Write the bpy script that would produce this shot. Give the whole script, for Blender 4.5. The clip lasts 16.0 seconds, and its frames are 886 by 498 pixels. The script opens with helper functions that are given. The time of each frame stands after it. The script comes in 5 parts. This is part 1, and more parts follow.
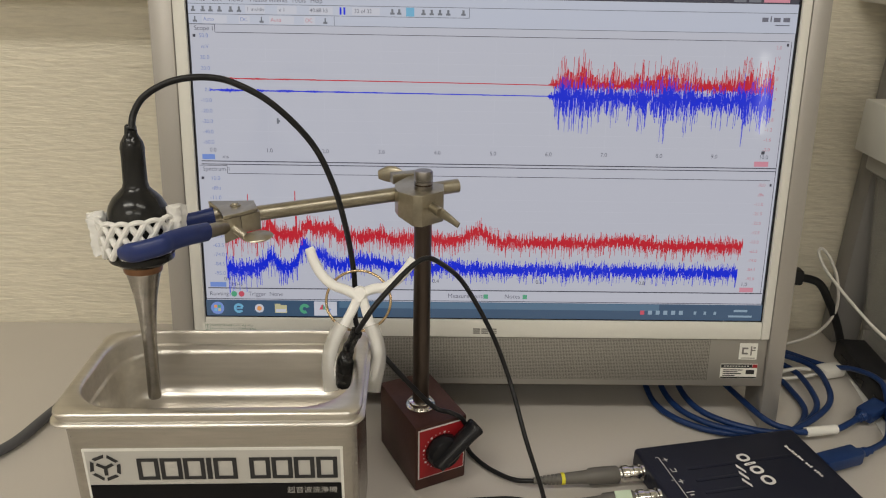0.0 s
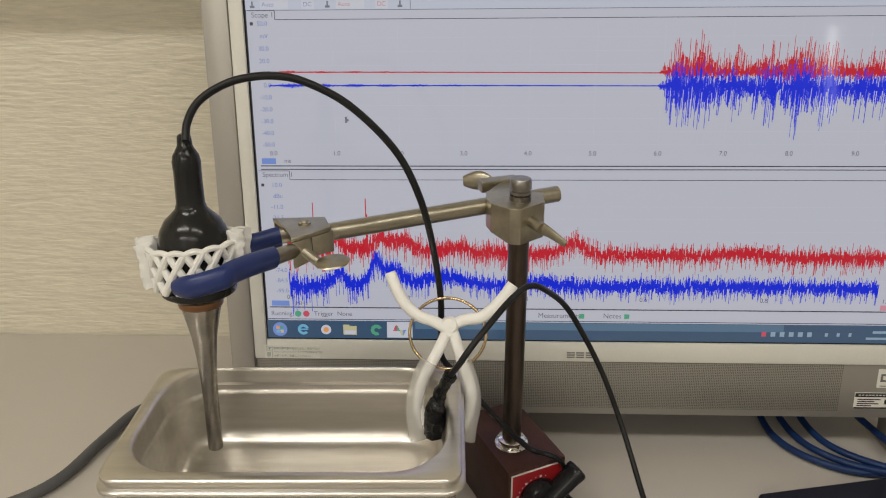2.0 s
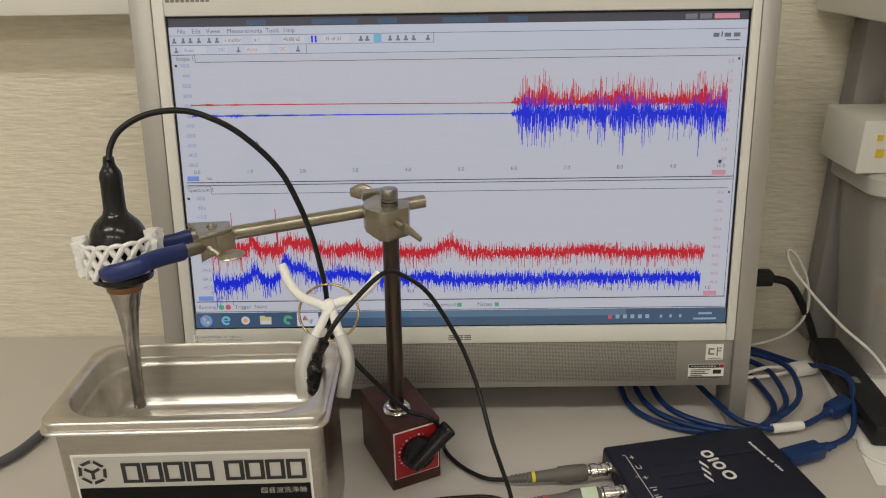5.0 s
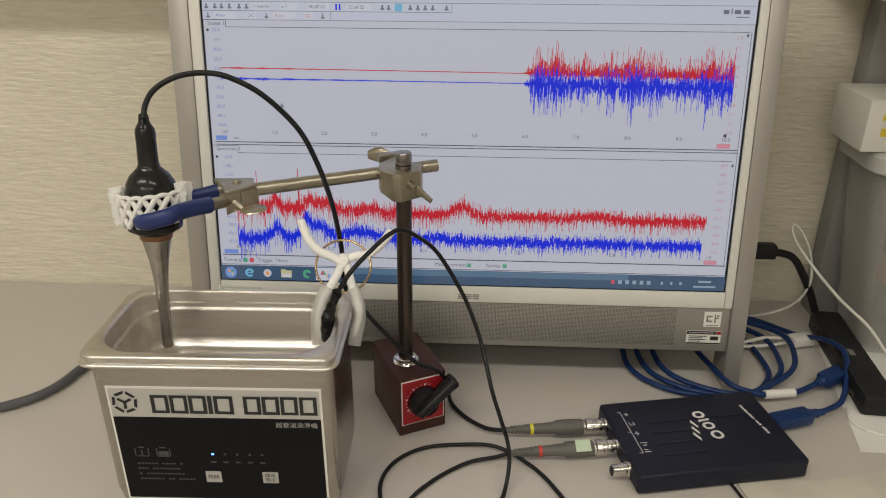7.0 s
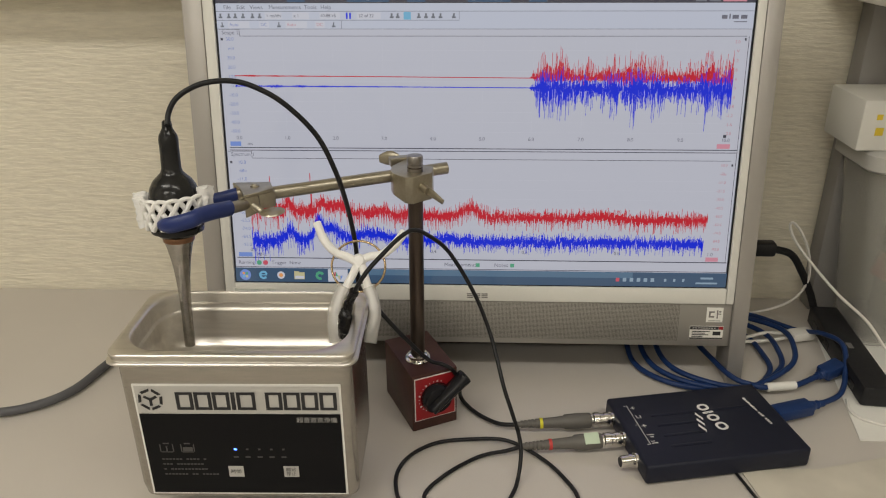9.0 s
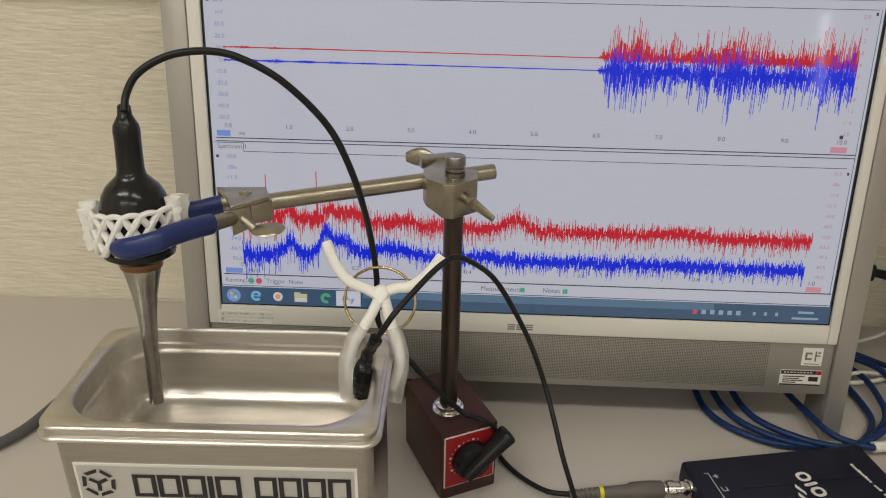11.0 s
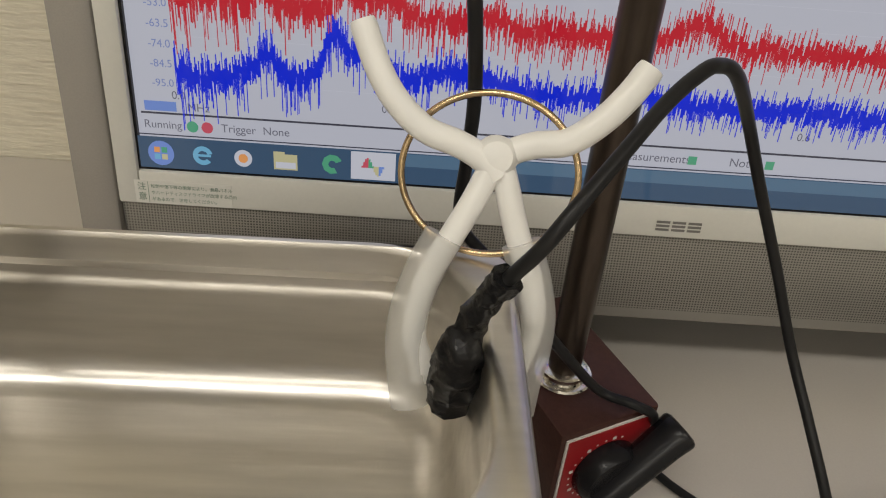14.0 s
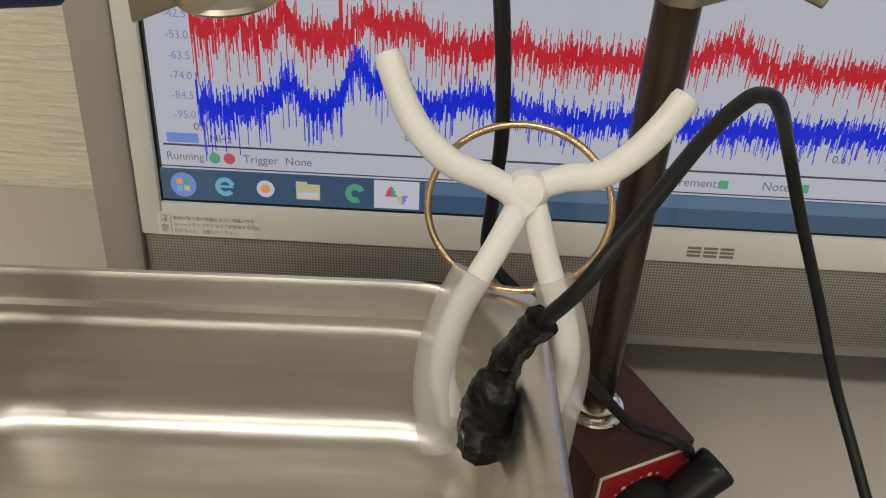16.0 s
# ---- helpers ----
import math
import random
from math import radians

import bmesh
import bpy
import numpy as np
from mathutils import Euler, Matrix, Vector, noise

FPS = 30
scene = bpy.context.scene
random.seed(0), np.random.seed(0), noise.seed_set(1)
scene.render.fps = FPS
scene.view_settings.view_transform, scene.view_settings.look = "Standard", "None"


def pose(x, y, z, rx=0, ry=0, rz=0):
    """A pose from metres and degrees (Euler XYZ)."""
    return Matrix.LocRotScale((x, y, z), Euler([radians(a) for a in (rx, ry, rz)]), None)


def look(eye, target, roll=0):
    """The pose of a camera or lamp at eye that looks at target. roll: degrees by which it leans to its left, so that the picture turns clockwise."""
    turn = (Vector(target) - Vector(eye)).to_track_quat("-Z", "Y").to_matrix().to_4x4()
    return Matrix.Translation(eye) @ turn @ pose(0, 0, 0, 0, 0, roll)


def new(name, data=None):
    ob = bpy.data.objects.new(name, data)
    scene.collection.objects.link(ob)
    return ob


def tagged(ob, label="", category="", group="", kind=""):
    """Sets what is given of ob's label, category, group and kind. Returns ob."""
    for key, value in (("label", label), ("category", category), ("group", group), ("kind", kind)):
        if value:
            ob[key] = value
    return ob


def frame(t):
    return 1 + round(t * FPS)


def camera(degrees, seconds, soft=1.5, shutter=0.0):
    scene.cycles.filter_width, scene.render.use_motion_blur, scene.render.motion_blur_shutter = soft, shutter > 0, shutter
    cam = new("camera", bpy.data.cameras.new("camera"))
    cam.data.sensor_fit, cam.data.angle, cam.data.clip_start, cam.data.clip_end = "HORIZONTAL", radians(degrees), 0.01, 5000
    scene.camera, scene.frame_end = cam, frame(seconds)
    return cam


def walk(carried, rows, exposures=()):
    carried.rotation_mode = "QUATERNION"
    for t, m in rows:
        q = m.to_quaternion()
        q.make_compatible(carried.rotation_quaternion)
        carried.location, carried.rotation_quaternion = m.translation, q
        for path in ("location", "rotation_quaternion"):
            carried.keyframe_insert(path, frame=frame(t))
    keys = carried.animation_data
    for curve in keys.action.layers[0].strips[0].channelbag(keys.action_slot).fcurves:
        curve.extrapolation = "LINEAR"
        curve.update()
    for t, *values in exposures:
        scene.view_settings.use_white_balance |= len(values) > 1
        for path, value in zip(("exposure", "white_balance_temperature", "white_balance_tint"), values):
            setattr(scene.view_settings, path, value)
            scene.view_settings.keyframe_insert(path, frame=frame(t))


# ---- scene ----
cam = camera(61.3, 16.0, soft=1.1)
PATH = [
    (0, (0.026, 0.169, 0.374), (0.062, 2.014, -0.397), 1.1),
    (0.5, (0.005, 0.222, 0.378), (0.017, 2.060, -0.411), -0.1),
    (1, (-0.015, 0.240, 0.371), (-0.059, 2.078, -0.417), -0.1),
    (1.5, (-0.011, 0.247, 0.361), (-0.086, 2.083, -0.428), -0.9),
    (2, (-0.005, 0.243, 0.367), (-0.084, 2.067, -0.450), -0.7),
    (2.5, (0.014, 0.224, 0.377), (-0.044, 2.045, -0.450), -0.8),
    (3, (0.037, 0.208, 0.381), (0.031, 2.037, -0.428), -1.0),
    (3.5, (0.050, 0.193, 0.384), (0.063, 2.031, -0.403), -0.8),
    (4, (0.055, 0.176, 0.387), (0.062, 2.023, -0.379), -0.5),
    (4.2, (0.053, 0.167, 0.387), (0.058, 2.017, -0.373), -0.6),
    (6.3, (0.081, 0.124, 0.399), (0.018, 1.967, -0.375), 0.1),
    (6.5, (0.080, 0.120, 0.399), (0.009, 1.957, -0.388), 0.4),
    (7, (0.076, 0.112, 0.399), (-0.010, 1.925, -0.440), 0.2),
    (7.5, (0.076, 0.105, 0.401), (-0.027, 1.903, -0.468), -0.4),
    (8, (0.073, 0.093, 0.407), (-0.023, 1.896, -0.455), -0.7),
    (8.5, (0.073, 0.088, 0.412), (-0.023, 1.898, -0.434), -0.9),
    (8.7, (0.070, 0.090, 0.409), (-0.014, 1.906, -0.425), -0.6),
    (10.8, (0.042, 0.182, 0.376), (-0.022, 2.009, -0.435), 0.3),
    (11, (0.030, 0.223, 0.373), (-0.034, 2.023, -0.496), 1.0),
    (11.5, (0.008, 0.308, 0.333), (-0.030, 2.090, -0.574), 2.3),
    (12, (-0.009, 0.377, 0.293), (-0.041, 2.124, -0.680), 2.7),
    (12.5, (-0.018, 0.418, 0.261), (-0.031, 2.126, -0.781), 3.6),
    (13, (-0.023, 0.430, 0.252), (0.000, 2.099, -0.850), 4.1),
    (13.5, (-0.028, 0.435, 0.246), (0.005, 2.079, -0.892), 4.6),
    (14, (-0.030, 0.436, 0.250), (-0.002, 2.062, -0.915), 4.3),
    (14.5, (-0.029, 0.438, 0.250), (-0.011, 2.067, -0.911), 4.1),
    (15, (-0.029, 0.440, 0.252), (-0.031, 2.071, -0.905), 3.6),
    (15.5, (-0.031, 0.440, 0.251), (-0.048, 2.082, -0.891), 3.2),
    (16, (-0.032, 0.443, 0.250), (-0.062, 2.095, -0.876), 2.5),
]
walk(cam, [(t, look(eye, target, roll)) for t, eye, target, roll in PATH], exposures=[(0.0, 0.0), (11.5, -0.02), (12.5, -0.1), (16.0, -0.1)])

# ---- world and lights ----
world = bpy.data.worlds.new("world")
world.use_nodes = True
scene.world = world
world.node_tree.nodes["Background"].inputs[0].default_value = (0.5, 0.5, 0.52, 1)
world.node_tree.nodes["Background"].inputs[1].default_value = 0.05


def area_lamp(name, eye, target, sx, sy, watts, colour):
    d = bpy.data.lights.new(name, "AREA")
    d.shape, d.size, d.size_y, d.energy, d.color = "RECTANGLE", sx, sy, watts, colour
    ob = new(name, d)
    ob.matrix_world = look(eye, target)
    return ob


CEIL = 1.72
TUBES = [(-0.75, -0.35), (0.75, -0.35), (-0.75, -1.75), (0.75, -1.75)]
for tx, ty in TUBES:
    area_lamp("ceiling_light", (tx, ty, CEIL - 0.075), (tx, ty + 0.0001, 0), 1.15, 0.22, 11.5 if tx < 0 else 6.5, (1.0, 0.95, 0.86))

# ---- materials ----


def material(name, colour, rough=0.5, metal=0.0, grain=0.0, grain_scale=300.0, stain=0.0, stain_scale=9.0, bump=0.0, bump_scale=400.0,
             stretch=(1, 1, 1), coat=0.0, alpha=1.0, transmission=0.0, emit=None, emit_power=0.0, ior=1.45, rough_var=0.0, aniso=0.0, sheen_level=0.5, relief=0.001):
    m = bpy.data.materials.new(name)
    m.use_nodes = True
    nt = m.node_tree
    b = nt.nodes["Principled BSDF"]
    b.inputs["Base Color"].default_value = (*colour, 1)
    b.inputs["Roughness"].default_value = rough
    b.inputs["Metallic"].default_value = metal
    b.inputs["IOR"].default_value = ior
    b.inputs["Specular IOR Level"].default_value = sheen_level
    b.inputs["Coat Weight"].default_value = coat
    b.inputs["Alpha"].default_value = alpha
    b.inputs["Transmission Weight"].default_value = transmission
    b.inputs["Anisotropic"].default_value = aniso
    if emit:
        b.inputs["Emission Color"].default_value = (*emit, 1)
        b.inputs["Emission Strength"].default_value = emit_power
    tc = nt.nodes.new("ShaderNodeTexCoord")
    mp = nt.nodes.new("ShaderNodeMapping")
    mp.inputs["Scale"].default_value = stretch
    nt.links.new(tc.outputs["Object"], mp.inputs["Vector"])

    def noise_node(scale, detail=4.0):
        n = nt.nodes.new("ShaderNodeTexNoise")
        n.inputs["Scale"].default_value = scale
        n.inputs["Detail"].default_value = detail
        nt.links.new(mp.outputs["Vector"], n.inputs["Vector"])
        return n

    last = None
    for amount, scale in ((grain, grain_scale), (stain, stain_scale)):
        if amount <= 0:
            continue
        n = noise_node(scale)
        ramp = nt.nodes.new("ShaderNodeMapRange")
        ramp.inputs[1].default_value, ramp.inputs[2].default_value = 0.3, 0.7
        ramp.inputs[3].default_value, ramp.inputs[4].default_value = 1 - amount, 1 + amount * 0.4
        nt.links.new(n.outputs["Fac"], ramp.inputs[0])
        mix = nt.nodes.new("ShaderNodeVectorMath")
        mix.operation = "SCALE"
        if last is None:
            mix.inputs[0].default_value = colour
        else:
            nt.links.new(last, mix.inputs[0])
        nt.links.new(ramp.outputs[0], mix.inputs["Scale"])
        last = mix.outputs[0]
    if last is not None:
        nt.links.new(last, b.inputs["Base Color"])
    if rough_var > 0:
        n = noise_node(stain_scale * 3)
        ramp = nt.nodes.new("ShaderNodeMapRange")
        ramp.inputs[3].default_value, ramp.inputs[4].default_value = max(rough - rough_var, 0.02), rough + rough_var
        nt.links.new(n.outputs["Fac"], ramp.inputs[0])
        nt.links.new(ramp.outputs[0], b.inputs["Roughness"])
    if bump > 0:
        n = noise_node(bump_scale, 3.0)
        bp = nt.nodes.new("ShaderNodeBump")
        bp.inputs["Strength"].default_value = bump
        bp.inputs["Distance"].default_value = relief
        nt.links.new(n.outputs["Fac"], bp.inputs["Height"])
        nt.links.new(bp.outputs[0], b.inputs["Normal"])
    return m


WALLPAPER = material("woven_wallpaper", (0.80, 0.745, 0.61), 0.85, relief=0.0017, grain=0.10, grain_scale=125, stain=0.04, stain_scale=3, bump=1.0, bump_scale=125,
                     stretch=(0.45, 1.0, 3.0))
PLASTER = material("plain_plaster", (0.78, 0.75, 0.68), 0.9, stain=0.05, stain_scale=2, bump=0.2)
DESK = material("desk_laminate", (0.60, 0.56, 0.51), 0.42, grain=0.03, grain_scale=900, stain=0.05, stain_scale=6, bump=0.06, bump_scale=1200)
CARPET = material("grey_carpet", (0.16, 0.16, 0.17), 0.95, grain=0.3, grain_scale=400)
SHELF_WHITE = material("white_shelf", (0.78, 0.76, 0.70), 0.5, stain=0.03)
POST_GREY = material("grey_steel_post", (0.33, 0.32, 0.31), 0.45, 0.3, stain=0.06)
SILVER = material("silver_plastic", (0.42, 0.40, 0.375), 0.38, 0.55, grain=0.05, grain_scale=1500, bump=0.05, bump_scale=2500)
BEZEL = material("white_bezel", (0.72, 0.71, 0.66), 0.35, grain=0.02, grain_scale=600, stain=0.02)
BLACK_GLOSS = material("black_gloss", (0.012, 0.012, 0.014), 0.26, sheen_level=0.3)
BLACK_MATT = material("black_plastic", (0.018, 0.018, 0.02), 0.45, grain=0.2, grain_scale=300, bump=0.1, sheen_level=0.3)
CABLE_BLACK = material("black_cable", (0.014, 0.014, 0.015), 0.38, stain=0.15, stain_scale=40, sheen_level=0.3)
CABLE_BLUE = material("blue_cable", (0.013, 0.036, 0.125), 0.35, stain=0.1, stain_scale=40, sheen_level=0.3)
CABLE_WHITE = material("white_cable", (0.75, 0.73, 0.68), 0.45, stain=0.05)
CABLE_GREY = material("grey_cable", (0.10, 0.10, 0.105), 0.5, stain=0.1)
STEEL = material("brushed_stainless", (0.44, 0.415, 0.375), 0.24, 1.0, grain=0.08, grain_scale=130, stain=0.06, stain_scale=20, bump=0.035, bump_scale=160,
                 stretch=(0.5, 6, 6), rough_var=0.08, aniso=0.3)
STEEL_TANK = material("tank_stainless", (0.70, 0.67, 0.62), 0.33, 1.0, grain=0.08, grain_scale=70, stain=0.12, stain_scale=22, bump=0.22, bump_scale=32,
                      stretch=(0.45, 4, 4), rough_var=0.07)
CHROME = material("horn_steel", (0.46, 0.44, 0.41), 0.24, 1.0, grain=0.2, grain_scale=160, stain=0.25, stain_scale=60, bump=0.15, bump_scale=120)
NICKEL = material("satin_nickel", (0.40, 0.365, 0.29), 0.34, 1.0, grain=0.08, grain_scale=400, stain=0.12, stain_scale=60, bump=0.05, bump_scale=700)
POLE_METAL = material("oiled_dark_steel", (0.10, 0.078, 0.065), 0.33, 0.85, grain=0.25, grain_scale=90, stain=0.3, stain_scale=35, stretch=(3, 3, 0.5))
HEAT_TINT = material("heat_tinted_steel", (0.30, 0.16, 0.09), 0.3, 0.9, stain=0.35, stain_scale=120)
CAP_STEEL = material("worn_bright_steel", (0.34, 0.32, 0.30), 0.3, 1.0, grain=0.2, grain_scale=200, stain=0.25, stain_scale=120)
BASE_BROWN = material("brown_oxide_paint", (0.075, 0.032, 0.026), 0.42, 0.15, grain=0.15, grain_scale=500, stain=0.25, stain_scale=45, bump=0.1, bump_scale=900, sheen_level=0.3)
RED_PLATE = material("red_enamel", (0.33, 0.013, 0.018), 0.35, stain=0.1, stain_scale=60)
WHITE_INK = material("white_ink", (0.75, 0.73, 0.70), 0.5)
RUBBER = material("probe_rubber", (0.016, 0.016, 0.016), 0.17, stain=0.2, stain_scale=50, bump=0.03, bump_scale=350, sheen_level=0.4)
TAPE_BLACK = material("wrinkled_black_tape", (0.008, 0.008, 0.009), 0.22, stain=0.3, stain_scale=120, bump=0.7, bump_scale=260, sheen_level=0.4)
NETTING = material("white_foam_netting", (0.82, 0.81, 0.78), 0.6, stain=0.05, bump=0.15)
BLUE_DIP = material("blue_vinyl_dip", (0.018, 0.035, 0.155), 0.33, stain=0.12, stain_scale=60)
CLIP_WHITE = material("white_plastic_clip", (0.92, 0.91, 0.88), 0.35, stain=0.05, stain_scale=50)
SILICONE = material("milky_silicone", (0.78, 0.77, 0.74), 0.3, alpha=0.33)
BRASS = material("passivated_brass", (0.62, 0.46, 0.27), 0.22, 1.0, stain=0.35, stain_scale=55)
NAVY = material("navy_plastic", (0.012, 0.014, 0.027), 0.42, grain=0.1, grain_scale=900, bump=0.12, bump_scale=1500, sheen_level=0.3)
CONNECTOR = material("nickel_connector", (0.72, 0.70, 0.66), 0.16, 1.0, stain=0.1, stain_scale=90)
PROBE_GREY = material("grey_boot", (0.13, 0.122, 0.108), 0.5, stain=0.08, stain_scale=60)
BAND_YELLOW = material("yellow_band", (0.75, 0.68, 0.04), 0.5)
BAND_RED = material("red_band", (0.6, 0.06, 0.05), 0.5)
LABEL_GREEN = material("pale_green_label", (0.55, 0.66, 0.50), 0.5)
LABEL_WHITE = material("white_label", (0.78, 0.77, 0.72), 0.45, stain=0.03)
INK = material("black_ink", (0.02, 0.02, 0.022), 0.45)
INK_GREY = material("grey_ink", (0.22, 0.21, 0.20), 0.45, 0.3)
INK_DIM = material("dim_grey_ink", (0.075, 0.072, 0.07), 0.5)
INK_PALE = material("pale_grey_ink", (0.42, 0.41, 0.39), 0.5)
INK_GREEN = material("green_ink", (0.15, 0.25, 0.18), 0.5)
PANEL_BLACK = material("panel_black", (0.006, 0.006, 0.007), 0.38, stain=0.1, sheen_level=0.16)
PANEL_SILVER = material("panel_silver", (0.52, 0.51, 0.48), 0.4, 0.2, stain=0.03)
PAPER = material("white_paper", (0.80, 0.79, 0.74), 0.7, stain=0.03, stain_scale=12)
MAT_CREAM = material("stained_cream_mat", (0.62, 0.58, 0.49), 0.5, stain=0.22, stain_scale=14)
TRANSLUCENT = material("translucent_polypropylene", (0.55, 0.54, 0.50), 0.35, alpha=0.34, stain=0.05)
CLOUDY = material("cloudy_lid", (0.66, 0.65, 0.61), 0.4, alpha=0.8)
YELLOW = material("yellow_print", (0.80, 0.60, 0.05), 0.5)
TOOL_DARK = material("dark_contents", (0.05, 0.05, 0.06), 0.5)
TOOL_RED = material("dull_red_contents", (0.25, 0.06, 0.05), 0.5)
DAYLIGHT = material("bright_pane", (0.9, 0.9, 0.9), 0.5, emit=(1.0, 0.98, 0.95), emit_power=9.0)
TUBE_GLOW = material("tube_glow", (0.9, 0.9, 0.9), 0.5, emit=(1.0, 0.95, 0.86), emit_power=6.0)
LED_BLUE = material("lit_blue_led", (0.05, 0.1, 0.8), 0.3, emit=(0.08, 0.2, 1.0), emit_power=6.0)


def screen_colour(name, colour, power=1.0):
    return material(name, (0.02, 0.02, 0.022), 0.06, emit=colour, emit_power=0.82 * power)


S_WHITE = screen_colour("lit_window", (0.50, 0.51, 0.585))
S_BAR = screen_colour("lit_toolbar", (0.50, 0.53, 0.63))
S_GREY = screen_colour("lit_grey_line", (0.16, 0.17, 0.20))
S_DARK = screen_colour("lit_dark_line", (0.05, 0.05, 0.07))
S_TEXT = screen_colour("lit_text", (0.14, 0.14, 0.18))
S_TEXT_BLUE = screen_colour("lit_blue_text", (0.20, 0.25, 0.50))
S_TEXT_RED = screen_colour("lit_red_text", (0.52, 0.22, 0.26))
S_RED = screen_colour("lit_red_trace", (0.53, 0.010, 0.025))
S_BLUE = screen_colour("lit_blue_trace", (0.0, 0.018, 0.68))
S_TITLE = screen_colour("lit_title_bar", (0.05, 0.05, 0.07))
S_TASK = screen_colour("lit_task_bar", (0.040, 0.085, 0.155))
S_SHINE = screen_colour("lit_task_shine", (0.085, 0.16, 0.25))
S_TASK_HI = screen_colour("lit_task_button", (0.26, 0.36, 0.45))
S_GREEN = screen_colour("lit_green", (0.08, 0.35, 0.20))
S_CYAN = screen_colour("lit_cyan", (0.16, 0.42, 0.62))
S_ORANGE = screen_colour("lit_orange", (0.75, 0.32, 0.10))
S_YELLOW = screen_colour("lit_yellow", (0.52, 0.48, 0.28))
S_PINK = screen_colour("lit_pink", (0.60, 0.25, 0.32))
S_TAG = screen_colour("lit_tag_blue", (0.16, 0.26, 0.62))
S_STOP = screen_colour("lit_stop_red", (0.55, 0.08, 0.12))
S_PALE = screen_colour("lit_pale", (0.56, 0.57, 0.64))


def grille_material():
    """Silver plastic with rows of small round holes."""
    m = material("perforated_silver", (0.33, 0.315, 0.29), 0.4, 0.5)
    nt = m.node_tree
    b = nt.nodes["Principled BSDF"]
    tc = nt.nodes.new("ShaderNodeTexCoord")
    sep = nt.nodes.new("ShaderNodeSeparateXYZ")
    nt.links.new(tc.outputs["Object"], sep.inputs[0])

    def math_node(op, a, c):
        n = nt.nodes.new("ShaderNodeMath")
        n.operation = op
        for i, v in enumerate((a, c)):
            if v is None:
                continue
            if isinstance(v, (int, float)):
                n.inputs[i].default_value = v
            else:
                nt.links.new(v, n.inputs[i])
        return n.outputs[0]

    pitch = 0.00125
    cx = math_node("SUBTRACT", math_node("FRACT", math_node("DIVIDE", sep.outputs[0], pitch), None), 0.5)
    cy = math_node("SUBTRACT", math_node("FRACT", math_node("DIVIDE", sep.outputs[1], pitch), None), 0.5)
    d = math_node("SQRT", math_node("ADD", math_node("MULTIPLY", cx, cx), math_node("MULTIPLY", cy, cy)), None)
    hole = math_node("LESS_THAN", d, 0.31)
    inside = math_node("MULTIPLY", math_node("LESS_THAN", sep.outputs[0], 0.405), math_node("GREATER_THAN", sep.outputs[1], -0.052))
    hole = math_node("MULTIPLY", hole, inside)
    mix = nt.nodes.new("ShaderNodeMix")
    mix.data_type = "RGBA"
    nt.links.new(hole, mix.inputs["Factor"])
    mix.inputs["A"].default_value = (0.33, 0.315, 0.29, 1)
    mix.inputs["B"].default_value = (0.085, 0.078, 0.068, 1)
    nt.links.new(mix.outputs["Result"], b.inputs["Base Color"])
    nt.links.new(math_node("MULTIPLY", math_node("SUBTRACT", 1.0, hole), 0.5), b.inputs["Metallic"])
    return m


GRILLE = grille_material()

# ---- mesh helpers ----


def mesh_object(name, bm, mat, smooth=40):
    me = bpy.data.meshes.new(name)
    bmesh.ops.recalc_face_normals(bm, faces=bm.faces)
    bm.to_mesh(me)
    bm.free()
    me.materials.append(mat)
    if smooth:
        for p in me.polygons:
            p.use_smooth = True
        me.set_sharp_from_angle(angle=radians(smooth))
    return new(name, me)


def part(name, bm, mat, parent=None, label="", smooth=40):
    ob = mesh_object(name, bm, mat, smooth)
    if parent is not None:
        ob.parent = parent
    if label:
        tagged(ob, label)
    return ob


def thing(name, label, category, m=None, group="", kind=""):
    ob = new(name)
    ob.empty_display_size = 0.02
    if m is not None:
        ob.matrix_world = m
    return tagged(ob, label, category, group, kind)


def box(lo, hi, bevel=0.0, seg=2, bm=None):
    own = bmesh.new()
    r = bmesh.ops.create_cube(own, size=1)
    for v in r["verts"]:
        v.co = Vector([lo[i] + (v.co[i] + 0.5) * (hi[i] - lo[i]) for i in range(3)])
    if bevel > 0:
        bmesh.ops.bevel(own, geom=own.edges[:], offset=bevel, segments=seg, profile=0.5, affect="EDGES")
    if bm is None:
        return own
    tmp = bpy.data.meshes.new("tmp")
    own.to_mesh(tmp)
    own.free()
    bm.from_mesh(tmp)
    bpy.data.meshes.remove(tmp)
    return bm


def smooth_line(points, steps=8, closed=False):
    """Catmull-Rom through the points."""
    p = [Vector(q) for q in points]
    n = len(p)
    out = []
    for i in range(n if closed else n - 1):
        a = p[(i - 1) % n] if closed or i > 0 else p[0] * 2 - p[1]
        b, c = p[i], p[(i + 1) % n]
        d = p[(i + 2) % n] if closed or i + 2 < n else p[-1] * 2 - p[-2]
        for s in range(steps):
            t = s / steps
            out.append(0.5 * (2 * b + (c - a) * t + (2 * a - 5 * b + 4 * c - d) * t * t + (3 * b - a - 3 * c + d) * t ** 3))
    if not closed:
        out.append(p[-1])
    return out


